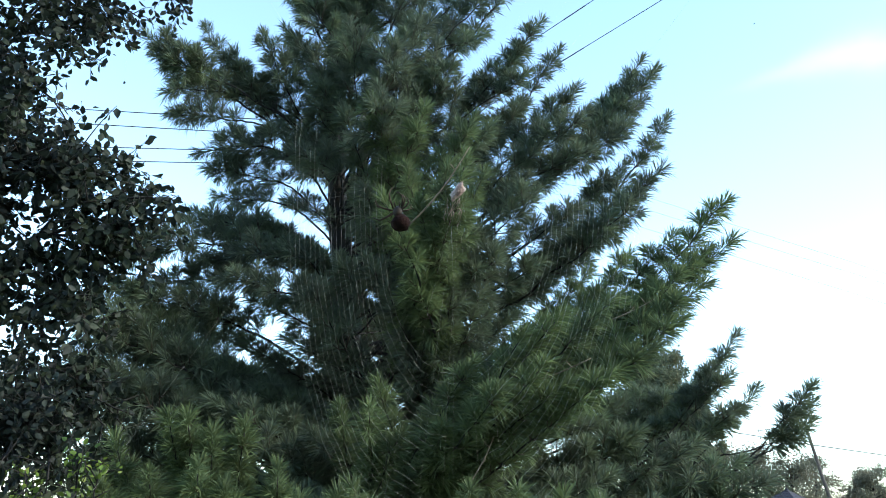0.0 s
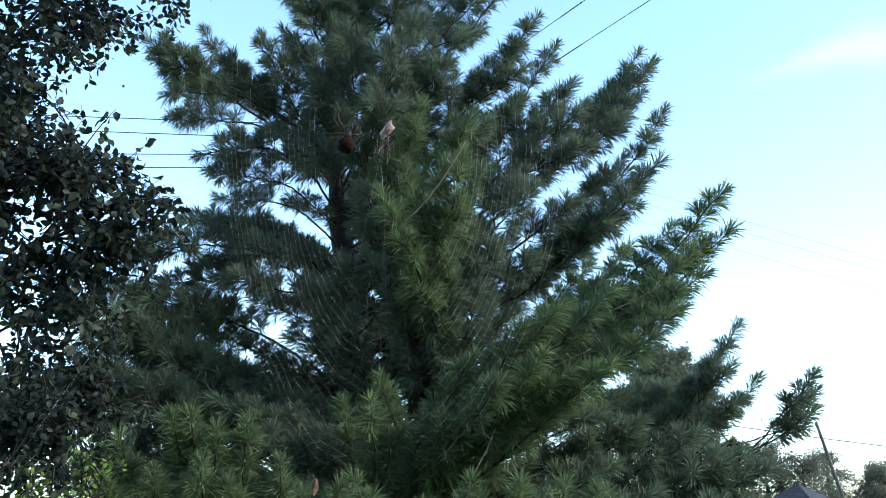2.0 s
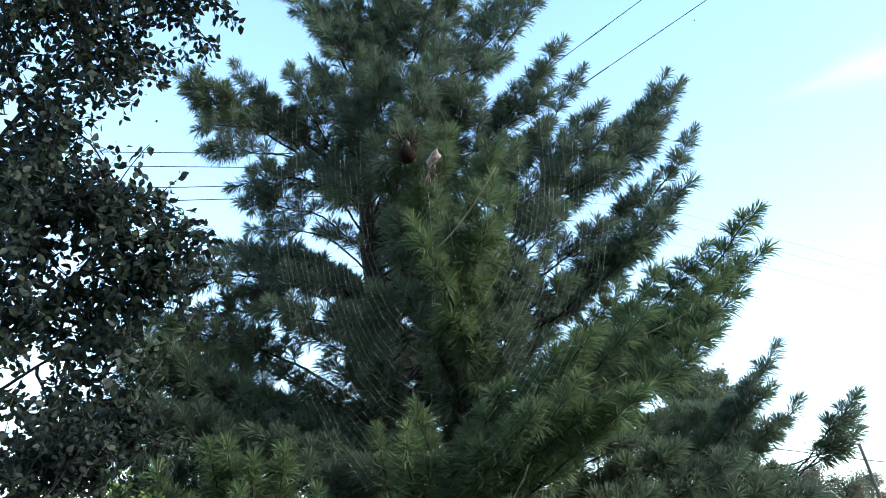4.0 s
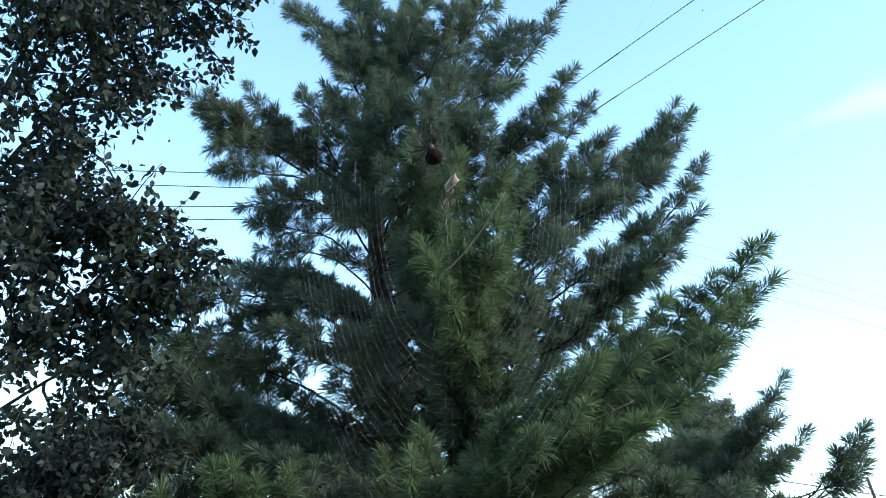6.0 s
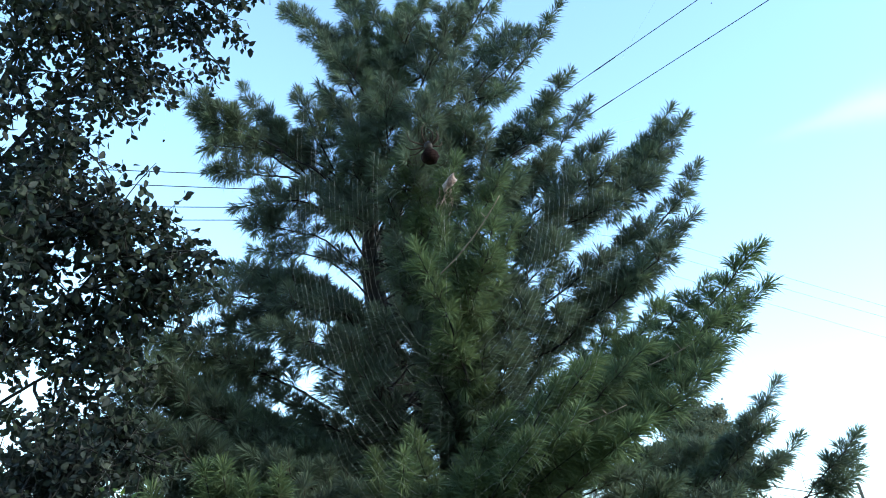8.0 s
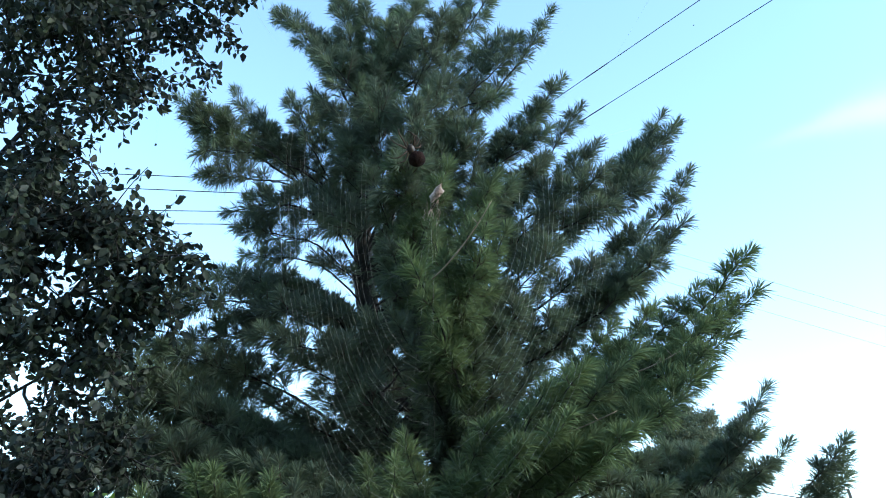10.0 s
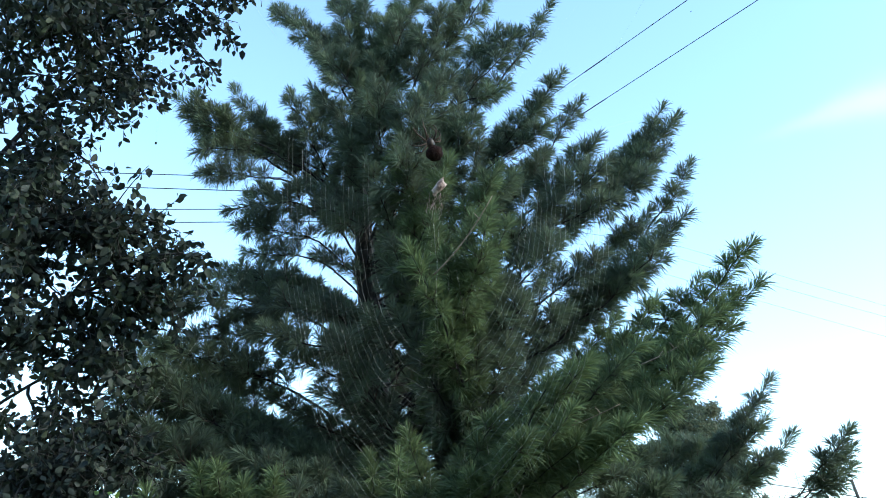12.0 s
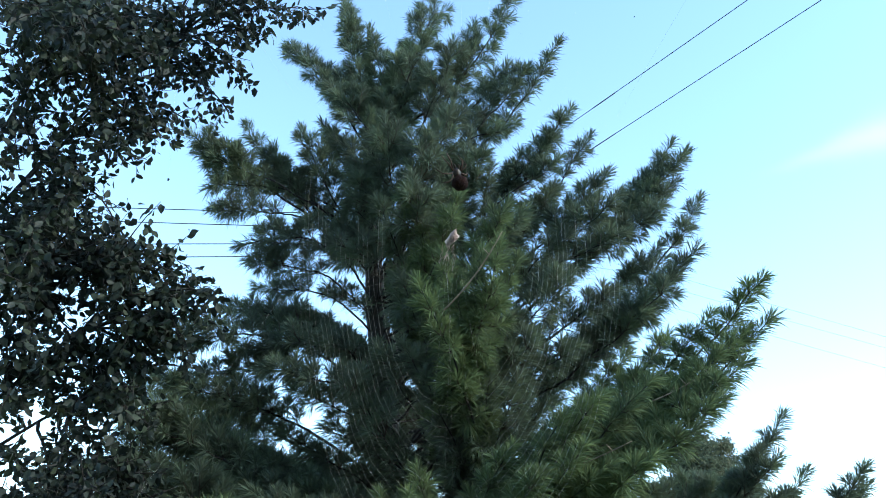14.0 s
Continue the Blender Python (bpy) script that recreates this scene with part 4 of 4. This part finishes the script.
def build_bare_twigs():
    """The bare light-brown twigs that cross the front of the pine's crown."""
    tree = bpy.data.objects["pine_tree"]
    for root, tip, bow, thick in (
        ((-0.20, 4.78, 3.30), (0.15, 4.50, 3.67), (0.02, -0.04, -0.07), 0.0058),
        ((0.40, 4.86, 2.36), (0.80, 4.65, 2.49), (0, 0, -0.02), 0.005),
        ((0.14, 4.74, 1.84), (0.27, 4.68, 2.08), (0.02, 0, 0), 0.0034),
        ((1.00, 5.00, 2.79), (1.27, 5.00, 2.92), (0, 0, -0.015), 0.004),
    ):
        a, b = Vector(root), Vector(tip)
        line = bezier(a, (a + b) / 2 + Vector(bow), b, 8)
        t = Tubes()
        t.add(line, [thick * (1 - 0.07 * k) * (1.25 if k in (3, 6) else 1.0) for k in range(9)], 6)
        for k, side in ((3, 1), (6, -1)):
            t.add([line[k], line[k] + Vector((0.03 * side, -0.01, 0.035))], [thick * 0.6, thick * 0.35], 5)
        under("limb", t.mesh("limb", BARE), tree, "bare light-brown twig")


build_bare_twigs()


def build_distance():
    far_tree("far_pine", "distant dark green pine with a ragged crown", 10.9, 45, 10.6, 3.0, FAR_PINE, 1, 0.25, 190, 0.16, 1.0, 0.55)
    far_tree("far_pine", "distant dark green pine with a ragged crown", 13.4, 48, 8.6, 2.2, FAR_PINE, 2, 0.2, 90, 0.16, 1.0, 0.6)
    rng = random.Random(4)
    label = "distant olive-green deciduous tree in a row"
    for i in range(16):
        x = 13.7 + i * 2.3 + rng.uniform(-.8, .8)
        h = 7.0 - 1.2 * min(1.0, max(0, i - 3) / 3) + rng.uniform(-.8, .3)
        tagged(far_tree("far_tree", label, x, 60 + rng.uniform(-4, 4), h, 2.3, HAZED_LEAF, 30 + i, 0.05, 56, 0.16, 0.8), group="far row of trees")
    for i in range(14):
        x = -34 + i * 3.6 + rng.uniform(-1, 1)
        tagged(far_tree("far_tree", label, x, 58 + rng.uniform(-4, 4), rng.uniform(3.4, 4.6), 2.5, HAZED_LEAF, 60 + i, 0.05, 12, 0.3, 0.8), group="far row of trees")


build_distance()


def box(bm, size, m):
    made = bmesh.ops.create_cube(bm, size=1, matrix=m @ Matrix.Diagonal((*size, 1)))
    return made["verts"]


def beam(name, size, m, mat, parent, bevel=0.008):
    bm = bmesh.new()
    box(bm, size, m)
    bmesh.ops.bevel(bm, geom=bm.edges[:], offset=bevel, segments=1, affect="EDGES")
    return part(name, bm, mat, parent)


def build_hut():
    hut = empty("timber_hut", pose(10.64, 27.9, 0, 0, 0, 42))
    tagged(hut, "small yellow timber hut with a dark pyramid shingle roof", "hut")
    half, eave, top = 0.72, 2.2, 2.84
    for sx in (-1, 1):
        for sy in (-1, 1):
            beam("post", (0.11, 0.11, eave), pose(sx * half, sy * half, eave / 2), PLANK, hut)
    for turn_by in range(4):
        m = pose(0, 0, 0, 0, 0, 90 * turn_by)
        for k in range(9):
            beam("board", (0.137, 0.025, 2.0), m @ pose(-0.56 + k * 0.14, half, 1.0), PLANK, hut, 0.004)
        beam("lintel", (half * 2 + 0.3, 0.09, 0.3), m @ pose(0, half + 0.06, eave - 0.16), BEAM, hut)
    reach = half + 0.2
    for turn_by in range(4):
        m = pose(0, 0, 0, 0, 0, 90 * turn_by)
        rows = 9
        bm = bmesh.new()
        for r in range(rows):
            f0, f1 = r / rows, (r + 1.15) / rows
            w0, w1 = reach * (1 - f0), reach * max(0.0, 1 - f1)
            z0, z1 = eave + (top - eave) * f0, eave + (top - eave) * min(f1, 1)
            lift = 0.007
            vs = [bm.verts.new(m @ Vector(c)) for c in ((-w0, w0, z0 + lift), (w0, w0, z0 + lift), (w1, w1, z1), (-w1, w1, z1), (-w0, w0, z0), (w0, w0, z0))]
            bm.faces.new((vs[1], vs[0], vs[3], vs[2]))
            bm.faces.new((vs[0], vs[1], vs[5], vs[4]))
        part("roof_slope", bm, SHINGLE, hut)
    bm = bmesh.new()
    box(bm, (reach * 2, reach * 2, 0.03), pose(0, 0, eave - 0.02))
    part("soffit", bm, BEAM, hut)
    bm = bmesh.new()
    bmesh.ops.create_cone(bm, cap_ends=True, segments=8, radius1=0.07, radius2=0.02, depth=0.1, matrix=pose(0, 0, top + 0.03))
    part("finial", bm, SHINGLE, hut)


build_hut()


def build_leaning_pole():
    pole = empty("wooden_pole", pose(10.78, 24, 0))
    tagged(pole, "weathered grey wooden pole leaning to one side", "pole")
    rng = random.Random(2)
    shaft = Tubes()
    shaft.add([Vector((-0.9 * f, 0, 4.27 * f)) + Vector((rng.uniform(-1, 1), 0, 0)) * 0.008 for f in (i / 10 for i in range(11))], [0.052 - 0.01 * i / 10 for i in range(11)], 10, 0.04, rng)
    under("shaft", shaft.mesh("shaft", WOOD), pole)


build_leaning_pole()

POLE = Vector((-1.3, 13.0, 0))


def build_utility_pole():
    pole = empty("utility_pole", Matrix.Translation(POLE))
    tagged(pole, "wooden utility pole hidden behind the pine", "pole")
    shaft = Tubes()
    shaft.add([Vector((0, 0, 8.2 * i / 8)) for i in range(9)], [0.12 - 0.004 * i for i in range(9)], 12)
    under("shaft", shaft.mesh("shaft", WOOD), pole)
    for z in (7.985, 7.725, 7.47, 7.255):
        bm = bmesh.new()
        bmesh.ops.create_cone(bm, cap_ends=True, segments=10, radius1=0.035, radius2=0.025, depth=0.09, matrix=pose(-0.12, 0, z))
        part("insulator", bm, CERAMIC, pole)


build_utility_pole()


def cable(points, radius, label, group, slack=0.0002):
    """A hanging cable through the given points, sagging a little between them."""
    t = Tubes()
    line = []
    pts = [Vector(p) for p in points]
    for a, b in zip(pts, pts[1:]):
        n = 24
        sag = slack * (b - a).length ** 2
        line += [a.lerp(b, i / n) - Vector((0, 0, sag * 4 * (i / n) * (1 - i / n))) for i in range(n + (b is pts[-1]))]
    t.add(line, [radius] * len(line), 5)
    ob = new("power_line", t.mesh("power_line", WIRE))
    return tagged(ob, label, "cable", group)


def build_cables():
    left = "thin dark power line strung across the sky to a pole"
    for za, zb in ((9.485, 7.985), (9.225, 7.725), (8.25, 7.47), (7.905, 7.255)):
        cable([(-22, 13, za), POLE + Vector((-0.12, 0, zb))], 0.008, left, "power lines behind the pine")
    near = "dark twisted house cable rising steeply across the sky"
    for zb, x, z, bound in ((7.55, 2.72, 7.29, 0.67), (7.0, 3.44, 7.26, 0.57)):
        a = POLE + Vector((0.1, 0, zb))
        b = Vector((x, 7, z))
        line = cable([a, a + (b - a) * 2.7], 0.0045, near, "house cables", 0.0)
        # a stretch where the conductors are bound together
        t = Tubes()
        for turn in (0, math.pi):
            spiral = [a.lerp(b, bound + 0.055 * i / 30) + Vector((math.cos(turn + i * 0.9), 0, math.sin(turn + i * 0.9))) * 0.005 for i in range(31)]
            t.add(spiral, [0.0042] * 31, 5)
        under("splice", t.mesh("splice", WIRE), line)
    far = "thin far power line fading into the bright sky"
    for zb, m, e in ((7.5, (3.7, 14.6, 7.32), (8.6, 17.5, 7.0)), (7.3, (3.62, 14.6, 7.1), (8.6, 17.5, 6.75)), (7.05, (3.4, 14.6, 6.8), (8.6, 17.5, 6.3))):
        b, c = Vector(m), Vector(e)
        cable([POLE + Vector((0.1, 0, zb)), b, c, c + (c - b) * 3], 0.0025, far, "far power lines")
    cable([(-4, 24, 6.2), (9.98, 24.0, 3.83), (27, 24, 1.6)], 0.014, "dark cable hanging low before the far trees", "")


build_cables()

# ---- the web, in its own tilted plane ----
HUB = pose(0.0091, 0.4819, 1.7996, 18, 0, 0)


def build_web():
    rng = random.Random(14)
    web = empty("orb_web", HUB)
    tagged(web, "large fine spider orb web of pale silk threads", "spider web")
    cx, cz = 0.0035, -0.015
    thin = 0.000034

    def on_ring(r, angle):
        tall = 2.0 - 0.3 * math.cos(angle)
        return Vector((cx + r * math.cos(angle), 0, cz + tall * r * math.sin(angle)))

    spokes = [radians(a + rng.uniform(-2.5, 2.5)) for a in range(0, 360, 12)]
    for a in spokes:
        outer = on_ring(0.118 + rng.uniform(-.004, .012), a)
        t = Tubes()
        t.add([Vector((rng.uniform(-.002, .002), 0, rng.uniform(-.002, .001))), outer.lerp(Vector((0, 0, 0)), 0.5), outer], [thin * (rng.choice((0.3, 0.4, 0.55)) if math.sin(a) < -0.75 else rng.choice((0.15, 0.2, 0.45)))] * 3, 3)
        under("radial_thread", t.mesh("radial_thread", SILK), web)
    # Spirals left out except in two sectors, standing in for where silk glints.
    for first, last, name in ((172, 262, "spiral_thread"), (-80, 8, "spiral_thread")):
        t = Tubes()
        for k in range(19):
            r = 0.05 + 0.0031 * k + rng.uniform(-.0005, .0005)
            lo, hi = radians(first + rng.uniform(-6, 10)), radians(last + rng.uniform(-14, 6))
            angles = sorted([lo, hi] + [a + s for a in spokes for s in (-2 * math.pi, 0) if lo < a + s < hi])
            pts = []
            for a0, a1 in zip(angles, angles[1:]):
                p, q = on_ring(r, a0), on_ring(r, a1)
                sag = (p + q) / 2 - (((p + q) / 2) - Vector((cx, 0, cz))) * 0.005
                pts += [p, sag]
            pts.append(on_ring(r, angles[-1]))
            t.add(pts, [thin * (1.2 if first < 0 else 1.0)] * len(pts), 3)
        under(name, t.mesh(name, SILK), web)
    # threads that hold the web, running out to the branches around
    for x, z in ((-0.62, 0.5), (0.66, 0.55), (0.05, 0.75), (-0.7, -0.15), (0.72, -0.2), (-0.3, -0.55), (0.28, -0.6), (0.02, -0.62)):
        start = on_ring(0.118, math.atan2((z - cz) / 1.85, x - cx))
        t = Tubes()
        end = HUB.inverted() @ Vector((x * 1.6, -2.949, 1.8 + z)) if z > 0.2 else HUB.inverted() @ Vector((x * 2, 0.9, -0.01))
        t.add([start, start.lerp(end, 0.5), end], [thin * 0.7] * 3, 3)
        under("anchor_thread", t.mesh("anchor_thread", SILK), web)


build_web()


def build_husk():
    rng = random.Random(6)
    husk = empty("silk_wrapped_husk", HUB)
    tagged(husk, "pale dry insect husk wrapped in silk in the web", "husk")
    bm = bmesh.new()
    bmesh.ops.create_icosphere(bm, subdivisions=3, radius=1)
    for v in bm.verts:
        n = noise.noise(v.co * 2.3) * 0.6 + noise.noise(v.co * 5) * 0.6
        f = (v.co.z + 1) / 2
        wide = 0.12 + 0.88 * math.sin(math.pi * (0.04 + 0.9 * (1 - f)))
        v.co = Vector((v.co.x * 0.0031 * wide * (1 + n) + (f - .5) * 0.0066 - 0.0006 * math.sin(9 * f), v.co.y * 0.0028 * wide * (1 + n), v.co.z * 0.0066 - 0.0066))
    part("body", bm, HUSK, husk, smooth=True)
    for k in range(12):
        t = Tubes()
        p = Vector((rng.uniform(-.007, .003), 0, -0.010 + rng.uniform(-.003, .002)))
        pts = [p.copy()]
        for _ in range(6):
            p = p + Vector((rng.uniform(-.0022, .0012), rng.uniform(-.001, .001), -rng.uniform(.001, .0032)))
            pts.append(p.copy())
        t.add(pts, [0.00013 * rng.choice((0.4, 0.5, 0.7, 1.0, 2.6)) for _ in pts], 4)
        under("silk_strand", t.mesh("silk_strand", HUSK), husk)
    t = Tubes()
    t.add([Vector((-0.004, 0, -0.03)), Vector((-0.003, 0, -0.055)), Vector((-0.003, 0, -0.2))], [0.00008, 0.00002, 0.000015], 3)
    under("silk_strand", t.mesh("silk_strand", SILK), husk)


build_husk()


def build_dead_leaf():
    leaf = empty("withered_leaf", HUB @ pose(-0.0525, 0.012, -0.234))
    tagged(leaf, "small curled brown withered leaf caught in the web", "leaf")
    bm = bmesh.new()
    bmesh.ops.create_grid(bm, x_segments=6, y_segments=9, size=1)
    for v in bm.verts:
        u, w = v.co.x, v.co.y
        half = 0.0022 * math.sin(math.pi * (0.06 + 0.9 * (w + 1) / 2)) + 0.0003
        v.co = Vector((u * half + 0.001 * w, 0.0022 * u * u + noise.noise(Vector((u, w, 3))) * 0.001, w * 0.0058))
    bmesh.ops.solidify(bm, geom=bm.faces[:], thickness=0.0002)
    part("blade", bm, DEAD, leaf, smooth=True)
    t = Tubes()
    t.add([Vector((0.001, 0, 0.0058)), Vector((-0.002, 0, 0.0085)), Vector((-0.004, 0, 0.012))], [0.0003, 0.0002, 0.0001], 4)
    under("stalk", t.mesh("stalk", DEAD), leaf)


build_dead_leaf()


def ball(name, parent, mat, radii, at, seed=0, rough=0.0):
    bm = bmesh.new()
    bmesh.ops.create_icosphere(bm, subdivisions=3, radius=1)
    for v in bm.verts:
        k = 1 + rough * noise.noise(v.co * 2.5 + Vector((seed, 0, 0)))
        v.co = Vector((v.co.x * radii[0], v.co.y * radii[1], v.co.z * radii[2])) * k + Vector(at)
    return part(name, bm, mat, parent, smooth=True)


def build_spider():
    spider = empty("spider")
    tagged(spider, "brown orb-weaver spider with banded legs on its web", "spider")
    ball("abdomen", spider, ABDOMEN, (0.0056, 0.0048, 0.0052), (0.0004, -0.004, 0), 1, 0.16)
    ball("head", spider, SHELL, (0.003, 0.0026, 0.0034), (-0.0008, -0.002, 0.0068), 2, 0.1)
    for s in (-1, 1):
        t = Tubes()
        t.add([Vector((s * 0.001 - 0.0008, -0.002, 0.0096)), Vector((s * 0.0018 - 0.0008, -0.003, 0.0115)), Vector((s * 0.0012 - 0.0008, -0.002, 0.0128))], [0.0005, 0.0005, 0.0003], 5)
        under("palp", t.mesh("palp", LEG), spider)
    legs = []
    # the legs of one side reach out over the web, those of the other are drawn up
    reach = {-1: ((78, 0.0135, 0.4), (42, 0.013, 0.6), (2, 0.0125, 0.6), (-26, 0.0105, 0.5)), 1: ((96, 0.0105, 0.5), (80, 0.009, 0.7), (58, 0.008, 0.9), (20, 0.0065, 0.9))}
    for s in (-1, 1):
        for way, span, bow in reach[s]:
            a = radians(way)
            d = Vector((s * math.cos(a), 0, math.sin(a)))
            over = Vector((s * math.sin(a), 0, -s * math.cos(a) * s))
            up = Vector((0, -1, 0.2)).normalized()
            p0 = Vector((0, 0, 0))
            p1 = p0 + d * span * 0.42 + over * span * 0.26 * bow + up * span * 0.2
            p2 = p0 + d * span * 0.72 + over * span * 0.3 * bow + up * span * 0.16
            p3 = p0 + d * span * 0.98 + over * span * 0.02 * bow
            p4 = p0 + d * span * 1.02 - over * span * 0.2 * bow - up * span * 0.1
            t = Tubes()
            t.add([p0, p0.lerp(p1, 0.5), p1, p2, p3, p4], [0.0005, 0.00062, 0.0005, 0.0004, 0.0003, 0.00015], 6)
            leg = under("leg", t.mesh("leg", LEG), spider)
            legs.append((leg, Vector((s * 0.0022 - 0.0008, -0.002, 0.0068 + 0.0012 * math.sin(a))), s))
    return spider, legs


def build_midge():
    midge = empty("midge")
    tagged(midge, "tiny dark midge flying before the sky", "insect")
    ball("body", midge, ABDOMEN, (0.0011, 0.0006, 0.0006), (0, 0, 0))
    for s in (-1, 1):
        bm = bmesh.new()
        bmesh.ops.create_circle(bm, cap_ends=True, segments=8, radius=1, matrix=pose(0.0004, s * 0.0008, 0.0005, 30 * s, 0, 0) @ Matrix.Diagonal((0.0005, 0.0009, 1, 1)))
        part("wing", bm, ABDOMEN, midge)
    return midge


def build_dangling_bit():
    bit = empty("hanging_leaf_scrap", pose(-2.12, 5.16, 4.44))
    tagged(bit, "tiny dark scrap of leaf hanging on a thread", "leaf")
    ball("scrap", bit, LEAF, (0.008, 0.005, 0.009), (0, 0, 0), 4, 0.5)
    t = Tubes()
    t.add([Vector((0, 0, 0)), Vector((-0.02, 0, 0.4)), Vector((-0.06, 0.02, 0.95))], [0.00015] * 3, 3)
    under("thread", t.mesh("thread", SILK), bit)


build_dangling_bit()
spider, spider_legs = build_spider()
midge = build_midge()


def motions():
    plane = HUB.copy()
    # seconds, across, up, turn in the web's plane, turn about its own length
    steps = [
        (0.0, -0.0344, -0.0257, -5, 0),
        (0.5, -0.0309, -0.0226, -15, 0),
        (1.0, -0.0270, -0.0164, -20, 0),
        (1.5, -0.0257, -0.0152, -10, 0),
        (2.0, -0.0255, -0.0165, 15, 0),
        (2.5, -0.0255, -0.0173, 5, 0),
        (3.0, -0.0242, -0.0147, 10, 0),
        (3.5, -0.0162, -0.0116, 15, 0),
        (4.0, -0.0164, -0.0053, 5, 0),
        (6.5, -0.0104, 0.0093, -12, 0),
        (7.0, -0.0112, 0.0067, -10, 0),
        (7.5, -0.0111, 0.0069, -10, 0),
        (8.0, -0.0122, 0.0088, 0, 0),
        (10.5, -0.0150, 0.0150, -20, 50),
        (11.0, -0.0091, 0.0127, -5, 60),
        (11.5, -0.0091, 0.0137, 10, 50),
        (12.0, -0.0047, 0.0141, -5, 30),
        (12.5, -0.0044, 0.0177, -5, 40),
        (13.0, -0.0012, 0.0258, 5, 55),
        (13.5, -0.0038, 0.0337, 0, 60),
        (14.0, 0.0037, 0.0288, 0, 30),
    ]
    walk(spider, [(t, plane @ pose(x, -0.004, z, 0, roll, yaw)) for t, x, z, roll, yaw in steps])
    for i, (leg, hip, s) in enumerate(spider_legs):
        rng = random.Random(40 + i)
        rows = []
        t = 0.0
        while t < 14.01:
            rows.append((round(t, 2), Matrix.Translation(hip) @ pose(0, 0, 0, rng.uniform(-14, 14), rng.uniform(-16, 16), rng.uniform(-10, 10))))
            t += 0.7
        walk(leg, rows)
    walk(midge, [
        (0, pose(0.493, 1.200, 2.365)),
        (0.5, pose(0.480, 1.200, 2.376)),
        (1, pose(0.451, 1.200, 2.397)),
        (1.5, pose(0.450, 1.200, 2.400)),
        (3, pose(0.440, 1.200, 2.345)),
        (4, pose(0.396, 1.200, 2.363)),
        (6.5, pose(0.401, 1.200, 2.452)),
        (7.5, pose(0.413, 1.200, 2.457)),
        (8, pose(0.420, 1.200, 2.465)),
        (10.5, pose(0.405, 1.200, 2.438)),
        (11.5, pose(0.412, 1.200, 2.461)),
        (12.5, pose(0.396, 1.200, 2.442)),
        (13, pose(0.405, 1.200, 2.459)),
        (13.5, pose(0.361, 1.200, 2.499)),
        (14, pose(0.304, 1.200, 2.536)),
    ])


motions()
